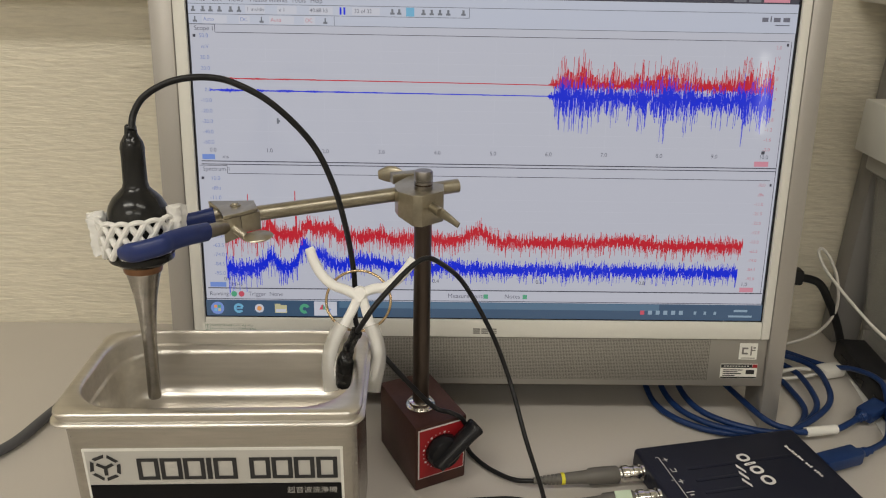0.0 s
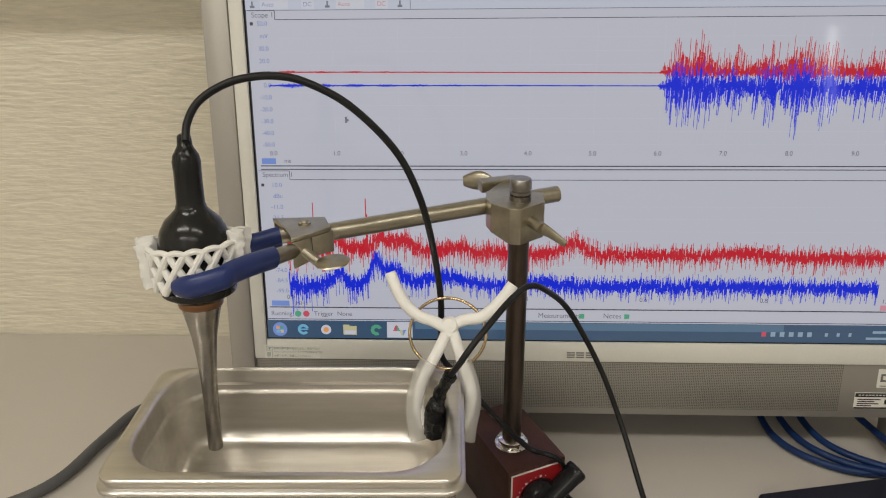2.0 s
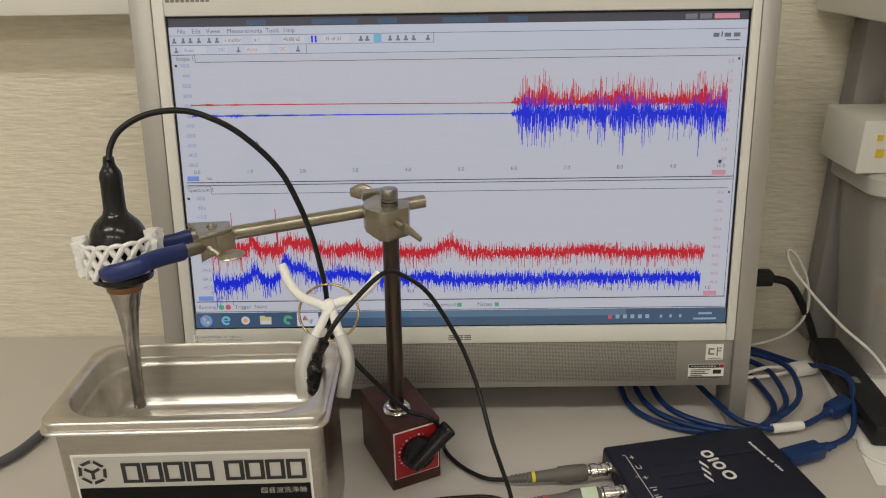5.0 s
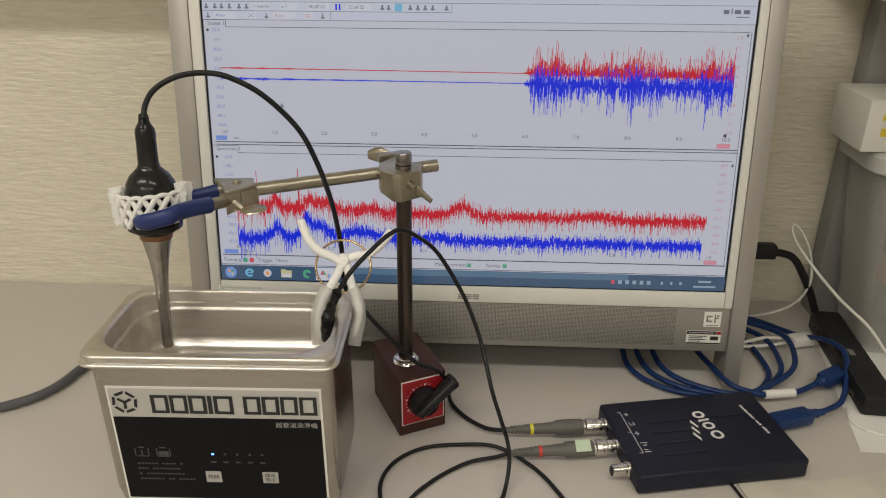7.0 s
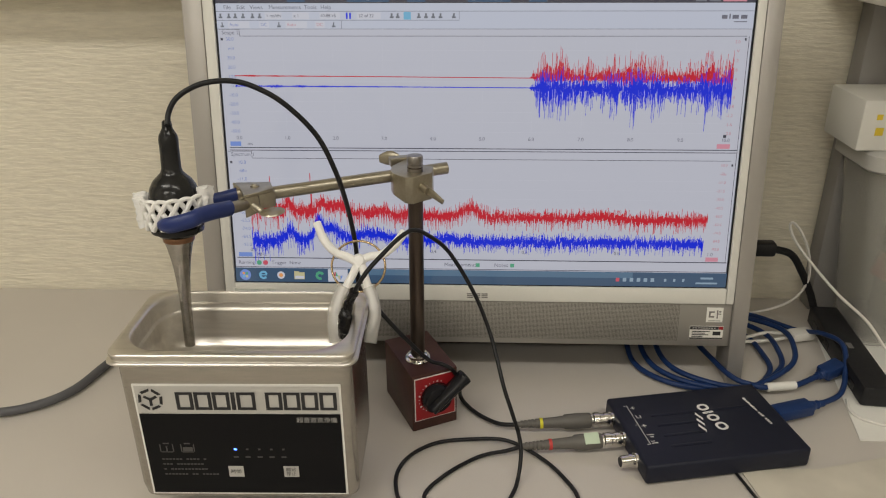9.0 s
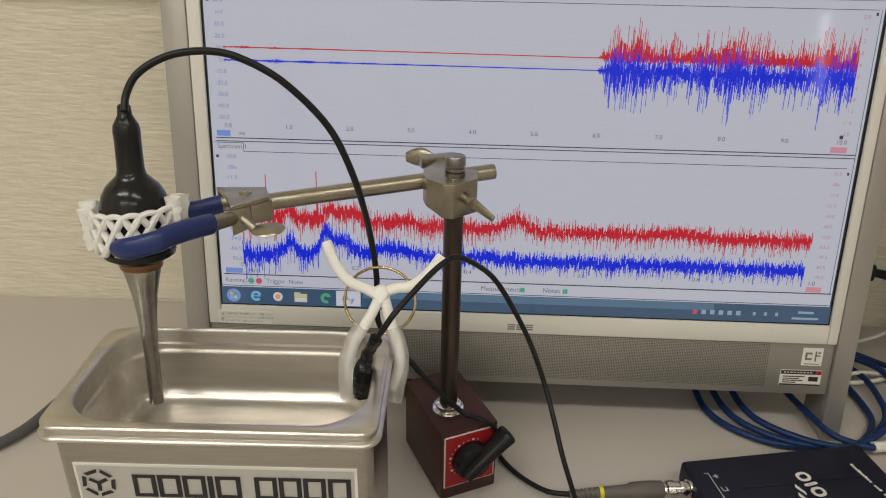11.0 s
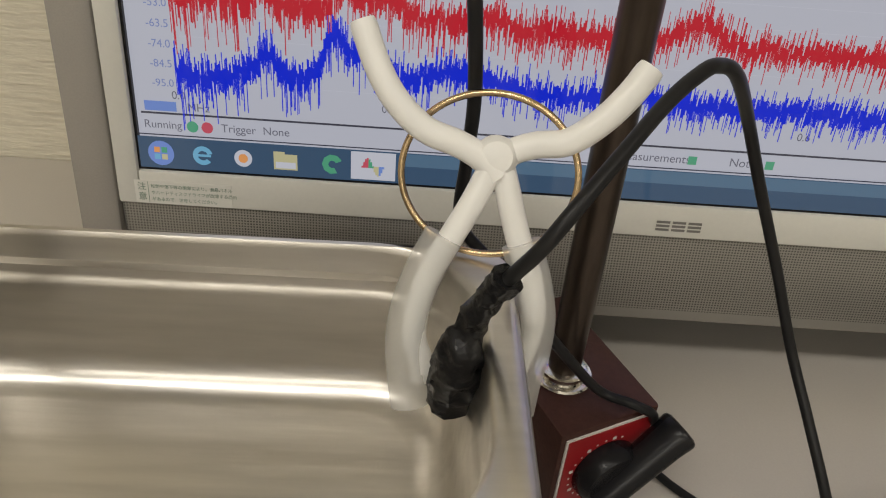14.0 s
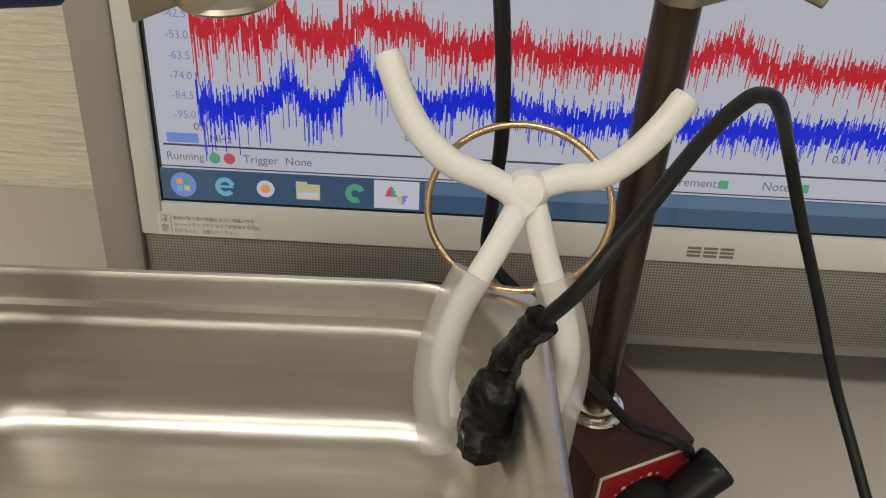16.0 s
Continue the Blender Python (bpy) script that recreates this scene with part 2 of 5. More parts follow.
def sweep(line, radius, sides=10, closed=False, flat=1.0, wide=None, bm=None, caps=True):
    """A tube along a line; radius is a number or a function of 0..1; flat squeezes it along wide's normal."""
    bm = bm or bmesh.new()
    n = len(line)
    rings = []
    side = None
    for i, q in enumerate(line):
        a, b = (line[(i - 1) % n], line[(i + 1) % n]) if closed else (line[max(i - 1, 0)], line[min(i + 1, n - 1)])
        d = (b - a).normalized()
        if wide is not None:
            s = (Vector(wide) - d * d.dot(Vector(wide))).normalized()
        else:
            if side is None:
                side = d.orthogonal()
            s = (side - d * d.dot(side)).normalized()
            side = s
        u = d.cross(s)
        r = radius(i / max(n - 1, 1)) if callable(radius) else radius
        rings.append([bm.verts.new(q + s * (r * math.cos(2 * math.pi * k / sides)) + u * (r * flat * math.sin(2 * math.pi * k / sides))) for k in range(sides)])
    for i in range(n if closed else n - 1):
        a, b = rings[i], rings[(i + 1) % n]
        for k in range(sides):
            bm.faces.new((a[k], a[(k + 1) % sides], b[(k + 1) % sides], b[k]))
    if caps and not closed:
        bm.faces.new(rings[0][::-1])
        bm.faces.new(rings[-1])
    return bm


def lathe(profile, sides=32, axis=None, bm=None):
    """A turned shape from (radius, height) pairs, along z or along the pose axis."""
    bm = bm or bmesh.new()
    m = axis or Matrix()
    rings = []
    for r, h in profile:
        rings.append([bm.verts.new(m @ Vector((r * math.cos(2 * math.pi * k / sides), r * math.sin(2 * math.pi * k / sides), h))) for k in range(sides)])
    for a, b in zip(rings, rings[1:]):
        for k in range(sides):
            bm.faces.new((a[k], a[(k + 1) % sides], b[(k + 1) % sides], b[k]))
    bm.faces.new(rings[0][::-1])
    bm.faces.new(rings[-1])
    return bm


def prism(outline, h0, h1, bevel=0.0, bm=None):
    """An upright prism over an outline of (x, y)."""
    own = bmesh.new()
    low = [own.verts.new((x, y, h0)) for x, y in outline]
    high = [own.verts.new((x, y, h1)) for x, y in outline]
    n = len(outline)
    own.faces.new(low[::-1])
    own.faces.new(high)
    for i in range(n):
        own.faces.new((low[i], low[(i + 1) % n], high[(i + 1) % n], high[i]))
    if bevel > 0:
        bmesh.ops.bevel(own, geom=own.edges[:], offset=bevel, segments=2, profile=0.5, affect="EDGES")
    return own


def rounded(w, d, r, seg=8, cx=0.0, cy=0.0):
    """A rounded rectangle of half sizes w, d."""
    out = []
    for k, (sx, sy) in enumerate(((1, 1), (-1, 1), (-1, -1), (1, -1))):
        for i in range(seg + 1):
            a = math.pi / 2 * (k + i / seg)
            out.append((cx + sx * (w - r) + r * math.cos(a), cy + sy * (d - r) + r * math.sin(a)))
    return out


def loft(loops, close_first=False, close_last=False):
    """Skin between loops of equal length."""
    bm = bmesh.new()
    rings = [[bm.verts.new(q) for q in loop] for loop in loops]
    n = len(rings[0])
    for a, b in zip(rings, rings[1:]):
        for k in range(n):
            bm.faces.new((a[k], a[(k + 1) % n], b[(k + 1) % n], b[k]))
    if close_first:
        bm.faces.new(rings[0][::-1])
    if close_last:
        bm.faces.new(rings[-1])
    return bm


def flat_quads(quads):
    """One flat mesh from (x0, y0, x1, y1, z) rectangles."""
    verts, faces = [], []
    for x0, y0, x1, y1, zz in quads:
        k = len(verts)
        verts += [(x0, y0, zz), (x1, y0, zz), (x1, y1, zz), (x0, y1, zz)]
        faces.append((k, k + 1, k + 2, k + 3))
    me = bpy.data.meshes.new("quads")
    me.from_pydata(verts, [], faces)
    bm = bmesh.new()
    bm.from_mesh(me)
    bpy.data.meshes.remove(me)
    return bm


def lettering(name, text, size, m, mat, parent, align="LEFT"):
    """Flat text as a mesh, laid at the pose m of its parent."""
    cu = bpy.data.curves.new(name, "FONT")
    cu.body, cu.size, cu.align_x, cu.align_y = text, size, align, "CENTER"
    tmp = bpy.data.objects.new(name, cu)
    scene.collection.objects.link(tmp)
    me = bpy.data.meshes.new_from_object(tmp)
    bpy.data.objects.remove(tmp)
    me.transform(m)
    me.materials.clear()
    me.materials.append(mat)
    ob = new(name, me)
    ob.parent = parent
    return ob


# ---- the room ----
WALL_Y = 0.86
X0, X1, Y0, FLOOR = -1.7, 2.1, -2.3, -0.72
tagged(mesh_object("wall_north", box((X0 - 0.1, WALL_Y, FLOOR), (X1 + 0.1, WALL_Y + 0.1, CEIL)), WALLPAPER), "beige wall with woven-textured wallpaper", "wall", kind="structure")
tagged(mesh_object("wall_west", box((X0 - 0.1, Y0, FLOOR), (X0, WALL_Y, CEIL)), PLASTER), "plain pale wall of the room", "wall", kind="structure")
tagged(mesh_object("wall_east", box((X1, Y0, FLOOR), (X1 + 0.1, WALL_Y, CEIL)), PLASTER), "plain pale wall of the room", "wall", kind="structure")
WX = 1.607
bm = box((X0 - 0.1, Y0 - 0.1, FLOOR), (WX - 0.014, Y0, CEIL))
box((WX + 0.014, Y0 - 0.1, FLOOR), (X1 + 0.1, Y0, CEIL), bm=bm)
box((WX - 0.014, Y0 - 0.1, FLOOR), (WX + 0.014, Y0, 0.42), bm=bm)
box((WX - 0.014, Y0 - 0.1, 0.80), (WX + 0.014, Y0, CEIL), bm=bm)
tagged(part("wall_south", bm, PLASTER), "plain pale wall with a narrow upright window", "wall", kind="structure")
tagged(mesh_object("window_1", box((WX - 0.0138, Y0 - 0.012, 0.422), (WX + 0.0138, Y0 - 0.002, 0.798)), DAYLIGHT), "narrow bright upright window pane", "window", kind="structure")
tagged(mesh_object("floor", box((X0, Y0, FLOOR - 0.1), (X1, WALL_Y, FLOOR)), CARPET), "dark grey office floor", "floor", kind="structure")
tagged(mesh_object("ceiling", box((X0 - 0.1, Y0 - 0.1, CEIL), (X1 + 0.1, WALL_Y + 0.1, CEIL + 0.1)), PLASTER), "plain white ceiling", "ceiling", kind="structure")
for tx, ty in TUBES:
    lamp = thing("ceiling_lamp", "white ceiling batten with a glowing fluorescent tube", "ceiling lamp", pose(tx, ty, CEIL), "ceiling lamps")
    part("housing", box((-0.62, -0.05, -0.04), (0.62, 0.05, 0.0), 0.006), SHELF_WHITE, lamp)
    part("tube", sweep([Vector((-0.58, 0, -0.055)), Vector((0.58, 0, -0.055))], 0.013, 12), TUBE_GLOW, lamp)

desk = thing("desk", "large office desk with pale greige laminate top", "desk", pose(0.05, 0.45, FLOOR))
part("desktop", box((-1.3, -0.42, 0.69), (1.3, 0.408, 0.72), 0.003), DESK, desk)
for sx in (-1.24, 1.24):
    part("leg_panel", box((sx - 0.015, -0.36, 0.0), (sx + 0.015, 0.38, 0.69), 0.002), POST_GREY, desk)

shelf = thing("wall_shelf", "white shelf board fixed on the wall over the desk", "shelf", pose(0, WALL_Y, 0.337))
part("board", box((-1.5, -0.044, 0.003), (0.20, 0.0, 0.018), 0.002), SHELF_WHITE, shelf)
part("lip", box((-1.5, -0.05, 0.0), (0.20, -0.0445, 0.022), 0.001), SHELF_WHITE, shelf)

# ---- the all-in-one computer ----
LEAN_BACK = 8.5
SW, SH = 0.443, 0.249
cl, sl = math.cos(radians(LEAN_BACK)), math.sin(radians(LEAN_BACK))
MON = Matrix(((1, 0, 0, -0.15), (0, sl, -cl, 0.70), (0, cl, sl, 0.093), (0, 0, 0, 1)))
monitor = thing("computer_monitor", "silver and white all-in-one computer showing signal graphs", "computer", MON)


def foot_v(n):
    return -(0.093 + n * sl) / cl


# outer silver uprights that reach down to the desk as feet
for u0, u1 in ((-0.0275, -0.0105), (0.4517, 0.466)):
    bm = bmesh.new()
    n0, n1 = -0.030, 0.0035
    ring = [[bm.verts.new((u, v, n)) for u, n in ((u0, n0), (u1, n0), (u1, n1), (u0, n1))] for v in (-1, 0.288)]
    for q in ring[0]:
        q.co.y = foot_v(q.co.z)
    for k in range(4):
        bm.faces.new((ring[0][k], ring[0][(k + 1) % 4], ring[1][(k + 1) % 4], ring[1][k]))
    bm.faces.new(ring[0][::-1])
    bm.faces.new(ring[1])
    bmesh.ops.bevel(bm, geom=bm.edges[:], offset=0.0012, segments=2, profile=0.5, affect="EDGES")
    part("upright", bm, SILVER, monitor, "satin silver side upright and foot")
part("top_rail", box((-0.0103, 0.2745, -0.03), (0.4515, 0.288, 0.0035), 0.001), SILVER, monitor)
bm = box((-0.0103, -0.0157, -0.02), (-0.0012, 0.274, 0.003), 0.001)
box((0.4444, -0.0157, -0.02), (0.4515, 0.274, 0.003), 0.001, bm=bm)
box((-0.0011, -0.0157, -0.02), (0.4443, -0.0012, 0.003), 0.001, bm=bm)
box((-0.0011, 0.2505, -0.02), (0.4443, 0.274, 0.003), 0.001, bm=bm)
part("bezel", bm, BEZEL, monitor, "glossy white screen bezel")
bm = box((-0.0012, -0.0012, -0.004), (0.4443, 0.0, 0.0008))
box((-0.0012, SH, -0.004), (0.4443, SH + 0.0014, 0.0008), bm=bm)
box((-0.0012, 0.0001, -0.004), (0.0, SH - 0.0001, 0.0008), bm=bm)
box((SW, 0.0001, -0.004), (0.4443, SH - 0.0001, 0.0008), bm=bm)
part("black_edge", bm, BLACK_GLOSS, monitor, "thin black rim round the screen")
part("speaker_grille", box((-0.0103, -0.0572, -0.022), (0.4515, -0.0158, 0.0008), 0.0008), GRILLE, monitor, "perforated silver speaker panel")
part("back_housing", box((-0.009, -0.062, -0.085), (0.45, 0.28, -0.0225), 0.008), BLACK_MATT, monitor, "dark rear housing")
part("rear_stand", box((0.12, -0.078, -0.135), (0.32, 0.08, -0.087), 0.006), BLACK_MATT, monitor)

# the picture on the screen: each item a flat lit mesh on the panel
display = part("display", box((0, 0, -0.003), (SW, SH, -0.001)), S_WHITE, monitor, "lit screen with red and blue traces")
LAYER = [-0.00085]


def lit(name, quads, mat, step=True):
    if step:
        LAYER[0] += 0.00004
    return part(name, flat_quads([(*q, LAYER[0]) for q in quads]), mat, display, smooth=0)


def words(text, u, v, size, mat, align="LEFT"):
    LAYER[0] += 0.00001
    return lettering("caption", text, size, pose(u, v, LAYER[0]), mat, display, align)


def line_h(u0, u1, v, w=0.0004):
    return (u0, v - w / 2, u1, v + w / 2)


def line_v(u, v0, v1, w=0.0004):
    return (u - w / 2, v0, u + w / 2, v1)


lit("title_bar", [(0, 0.2427, SW, SH)], S_TITLE)
for k in range(5):
    lit("title_blur", [(0.06 + 0.05 * k, 0.2435, 0.075 + 0.05 * k + 0.02 * (k % 2), 0.2475)], S_TASK)
lit("window_buttons", [(0.395, 0.2437, 0.404, 0.2475), (0.406, 0.2437, 0.415, 0.2475)], S_GREY)
lit("close_button", [(0.417, 0.2437, 0.436, 0.2475)], S_PINK)
lit("menu_strip", [(0, 0.2222, SW, 0.2425)], S_BAR)
lit("tool_frames", [line_h(0, SW, 0.2363), line_h(0, 0.203, 0.2292), line_h(0, SW, 0.2222), line_v(0.203, 0.2292, 0.2363), line_v(0.105, 0.2225, 0.2288)], S_GREY)
for word, u in (("File", 0.006), ("Edit", 0.0165), ("Views", 0.027), ("Measurements", 0.042), ("Tools", 0.070), ("Help", 0.083)):
    words(word, u * 1.06, 0.2394, 0.0046, S_TEXT)
for k, (u0, u1) in enumerate(((0.041, 0.055), (0.064, 0.078), (0.087, 0.104), (0.118, 0.138))):
    lit("tool_field", [(u0, 0.2300, u1, 0.2354)], S_PALE, k == 0)
for u0, u1 in ((0.0095, 0.0275), (0.036, 0.044), (0.058, 0.076), (0.083, 0.091)):
    lit("tool_field", [(u0, 0.2229, u1, 0.2283)], S_PALE, False)
for word, u in (("1 ms/div", 0.042), ("x 1", 0.065), ("40.88 kS", 0.0875), ("32 of 32", 0.1195)):
    words(word, u, 0.2327, 0.0038, S_TEXT)
for word, u, mm in (("Auto", 0.0105, S_TEXT_BLUE), ("DC", 0.037, S_TEXT_BLUE), ("Auto", 0.059, S_TEXT_RED), ("DC", 0.084, S_TEXT_RED)):
    words(word, u, 0.2256, 0.0038, mm)
for k, u in enumerate((0.002, 0.009, 0.0145, 0.021, 0.029, 0.035, 0.1455, 0.1505, 0.168, 0.174, 0.180, 0.186, 0.197)):
    lit("tool_icon", [(u, 0.2308, u + 0.0032, 0.2322), (u + 0.0008, 0.2322, u + 0.0024, 0.2346)], S_GREY, k == 0)
for u in (0.003, 0.051, 0.097):
    lit("tool_icon", [(u, 0.2236, u + 0.003, 0.2250), (u + 0.001, 0.2250, u + 0.002, 0.2276)], S_GREY, False)
lit("pause_mark", [(0.109, 0.2302, 0.1104, 0.2352), (0.1118, 0.2302, 0.1132, 0.2352)], S_BLUE)
lit("active_tool", [(0.157, 0.2297, 0.163, 0.2358)], S_CYAN)
lit("software_logo", [(0.417, 0.2302, 0.4215, 0.2332), (0.423, 0.2302, 0.424, 0.2342), (0.4255, 0.2302, 0.4305, 0.2332), (0.4325, 0.2302, 0.4375, 0.2332), (0.427, 0.2275, 0.4375, 0.2282)], S_TEXT)

# frames of the two graph views
lit("view_frames", [line_h(0.0185, SW - 0.004, 0.2165), line_h(0.001, 0.0185, 0.2220), line_v(0.0185, 0.2165, 0.2220), line_h(0.003, SW - 0.002, 0.1228, 0.0007), line_h(0.003, SW - 0.002, 0.1205, 0.0006),
                    line_h(0.022, SW - 0.006, 0.1135), line_h(0.001, 0.022, 0.1195), line_v(0.022, 0.1135, 0.1195), line_h(0.002, SW - 0.001, 0.0225, 0.0008), line_h(0, SW, 0.0136, 0.0005),
                    line_v(SW - 0.0022, 0.0225, 0.2165)], S_DARK)
words("Scope 1", 0.0035, 0.2192, 0.0045, S_TEXT)
words("Spectrum 1", 0.0035, 0.1168, 0.0045, S_TEXT)
for k in range(9):
    lit("grid_line", [line_h(0.02, SW - 0.018, 0.137 + 0.0085 * k, 0.00014)], S_PALE, k == 0)
    lit("grid_line", [line_v(0.0544 + 0.0422 * k, 0.136, 0.213, 0.00014)], S_PALE, False)
for k in range(8):
    lit("grid_line", [line_h(0.02, SW - 0.018, 0.036 + 0.0085 * k, 0.00014)], S_PALE, False)
for k in range(1, 10):
    words("%d.0" % k, 0.0122 + 0.0422 * k, 0.1312, 0.0042, S_TEXT, "CENTER")
words("0.0", 0.0122, 0.1312, 0.0042, S_TEXT, "CENTER")
words("10.0", 0.430, 0.1312, 0.0042, S_TEXT, "CENTER")
words("ms", 0.019, 0.1262, 0.0040, S_TEXT)
for k, word in enumerate(("0.0", "0.2", "0.4", "0.6", "0.8", "1.0")):
    words(word, 0.0175 + 0.0818 * k, 0.0300, 0.0044, S_TEXT, "CENTER")
words("MHz", 0.0205, 0.0255, 0.0046, S_TEXT)
for k, word in enumerate(("50.0", "mV", "30.0", "20.0", "10.0", "0.0", "-10.0", "-20.0", "-30.0", "-40.0", "-50.0")):
    words(word, 0.0135, 0.2140 - 0.0077 * k, 0.0040, S_TEXT_BLUE, "RIGHT")
for k, word in enumerate(("2.0", "V", "1.2", "0.8", "0.4", "0.0", "-0.4", "-0.8", "-1.2", "-1.6", "-2.0")):
    words(word, 0.434, 0.2120 - 0.0075 * k, 0.0036, S_TEXT_RED, "RIGHT")
for k, word in enumerate(("10.0", "dBu", "-11.0", "-21.5", "-32.0", "-42.5", "-53.0", "-63.5", "-74.0", "-84.5", "-95.0")):
    words(word, 0.0165, 0.1098 - 0.0075 * k, 0.0042, S_TEXT_BLUE, "RIGHT")
    words(word, 0.434, 0.1098 - 0.0075 * k, 0.0034, S_TEXT_RED, "RIGHT")
for v, u1 in ((0.1242, 0.0135), (0.0237, 0.0165)):
    lit("axis_tag", [(0.004, v, u1, v + 0.0039)], S_TAG)
    lit("axis_tag", [(0.423, v, 0.434, v + 0.0039)], S_PINK)
for q in [(0.0025, 0.2130, 0.0045, 0.2150), (SW - 0.006, 0.2130, SW - 0.0045, 0.2150), (0.0025, 0.109, 0.0045, 0.111), (SW - 0.006, 0.109, SW - 0.0045, 0.111), (0.4275, 0.1335, 0.4300, 0.136)]:
    lit("axis_marker", [q], S_DARK)


def trace(name, mat, u0, u1, step, centre, up, down, thick, seed, core=0.5):
    """A noisy trace: a dense core of upright bars with thin spikes of uneven length above and below."""
    r = random.Random(seed)
    quads = []
    u = u0
    while u < u1:
        c, a, b = centre(u), up(u), down(u)
        c += r.gauss(0, 0.22) * min(a, b)
        quads.append((u, c - b * core * r.uniform(0.05, 1.0) - thick, u + step * 1.02, c + a * core * r.uniform(0.05, 1.0) + thick))
        if a + b > 0.0004:
            w = step * r.uniform(0.6, 0.95)
            x = u + r.uniform(0, step - w)
            quads.append((x, c - b * min(r.expovariate(1.3) + 0.2, 2.0), x + w, c + a * min(r.expovariate(1.5) + 0.2, 1.6)))
        u += step
    return lit(name, quads, mat)


def bump(u, at, width, height):
    return height * math.exp(-((u - at) / width) ** 2)


def burst(u):
    """Amplitude of the burst at the end of the upper view."""
    if u < 0.262:
        return 0.0
    grow = min((u - 0.262) / 0.012, 1)
    return grow * (0.0115 + 0.0030 * math.sin((u - 0.262) * 90) + 0.002 * math.sin(u * 310))


def tail(u):
    return 0.0009 * math.exp(-u / 0.09) * (1 + 0.6 * math.sin(u * 300))


trace("red_signal", S_RED, 0.0125, 0.431, 0.00045, lambda u: 0.1840 - 0.003 * (u / SW) ** 1.5, lambda u: tail(u) * 0.6 + 1.0 * burst(u), lambda u: tail(u) * 0.5 + burst(u) * 0.25, 0.0003, 11, 0.9)
trace("blue_signal", S_BLUE, 0.0125, 0.431, 0.00045, lambda u: 0.1755 - 0.002 * (u / SW) ** 1.5, lambda u: tail(u) + burst(u) * 0.7, lambda u: tail(u) + burst(u) * 1.0, 0.0003, 12, 1.1)


def red_mean(u):
    return 0.0625 + 0.008 * math.exp(-u / 0.12) + bump(u, 0.052, 0.004, 0.006) + bump(u, 0.082, 0.006, 0.008) + bump(u, 0.097, 0.008, 0.007) + bump(u, 0.135, 0.008, 0.003) + bump(u, 0.213, 0.010, 0.0075) + bump(u, 0.33, 0.02, 0.002) - 0.002 * u / SW


def blue_mean(u):
    return 0.0405 + bump(u, 0.030, 0.006, -0.003) + bump(u, 0.052, 0.005, 0.009) + bump(u, 0.078, 0.005, 0.016) + bump(u, 0.090, 0.009, 0.011) + bump(u, 0.125, 0.02, 0.006) + bump(u, 0.19, 0.01, 0.003) - 0.001 * u / SW


trace("red_spectrum", S_RED, 0.0175, 0.4215, 0.00045, red_mean, lambda u: 0.0052 + 0.003 * math.exp(-u / 0.06), lambda u: 0.0058 + 0.007 * math.exp(-u / 0.06), 0.0010, 21, 0.85)
trace("blue_spectrum", S_BLUE, 0.0175, 0.4195, 0.00045, blue_mean, lambda u: 0.0048 + 0.003 * math.exp(-u / 0.06), lambda u: 0.0052 + 0.007 * math.exp(-u / 0.06), 0.0012, 22, 0.9)
lit("red_peak", [(0.0362, 0.06, 0.0368, 0.098), (0.0365, 0.06, 0.0372, 0.086)], S_RED)
lit("red_peak", [(0.0722, 0.06, 0.0729, 0.101), (0.0726, 0.06, 0.0736, 0.090)], S_RED)
lit("mouse_pointer", [(0.061, 0.1515, 0.0625, 0.1555), (0.0622, 0.1525, 0.0635, 0.1540)], S_GREY)

# status strip and task bar
words("Running", 0.0032, 0.0182, 0.0046, S_TEXT)
words("Trigger", 0.0335, 0.0182, 0.0047, S_TEXT)
words("None", 0.0500, 0.0182, 0.0046, S_TEXT)
words("Measurements", 0.1908, 0.0182, 0.0050, S_TEXT)
for u in (0.2193, 0.2503):
    lit("add_button", [(u, 0.0163, u + 0.0035, 0.0198)], S_GREEN)
words("Notes", 0.2358, 0.0182, 0.0050, S_TEXT)
lit("task_bar", [(0, 0, SW, 0.0132)], S_TASK)
lit("task_shine", [(0.105, 0.0075, 0.36, 0.0128)], S_SHINE)
lit("task_active", [(0.0850, 0.0008, 0.1030, 0.0126)], S_PALE)


def disc(u, v, r, n=20):
    bm = bmesh.new()
    vs = [bm.verts.new((u + r * math.cos(2 * math.pi * k / n), v + r * math.sin(2 * math.pi * k / n), LAYER[0])) for k in range(n)]
    bm.faces.new(vs)
    return bm


def arc_band(u, v, r0, r1, a0, a1, n=18):
    bm = bmesh.new()
    ring = [[bm.verts.new((u + r * math.cos(a0 + (a1 - a0) * k / n), v + r * math.sin(a0 + (a1 - a0) * k / n), LAYER[0])) for r in (r0, r1)] for k in range(n + 1)]
    for p, q in zip(ring, ring[1:]):
        bm.faces.new((p[0], p[1], q[1], q[0]))
    return bm


IV = 0.0064
LAYER[0] += 0.00004
part("run_button", disc(0.0224, 0.0182, 0.0023), S_GREEN, display, smooth=0)
part("stop_button", disc(0.0282, 0.0182, 0.0023), S_STOP, display, smooth=0)
part("start_orb", disc(0.0088, IV, 0.0052), S_TAG, display, smooth=0)
part("browser_icon", arc_band(0.0255, IV, 0.0020, 0.0040, 0.25, 5.6), S_CYAN, display, smooth=0)
part("player_icon", disc(0.0417, IV, 0.0036), S_PALE, display, smooth=0)
part("recycle_icon", arc_band(0.0775, IV, 0.0016, 0.0042, 0.4, 5.2, 7), S_GREEN, display, smooth=0)
LAYER[0] += 0.00004
lit("browser_bar", [(0.0226, IV - 0.0004, 0.0288, IV + 0.0006)], S_CYAN)
part("player_core", disc(0.0417, IV, 0.0019), S_ORANGE, display, smooth=0)
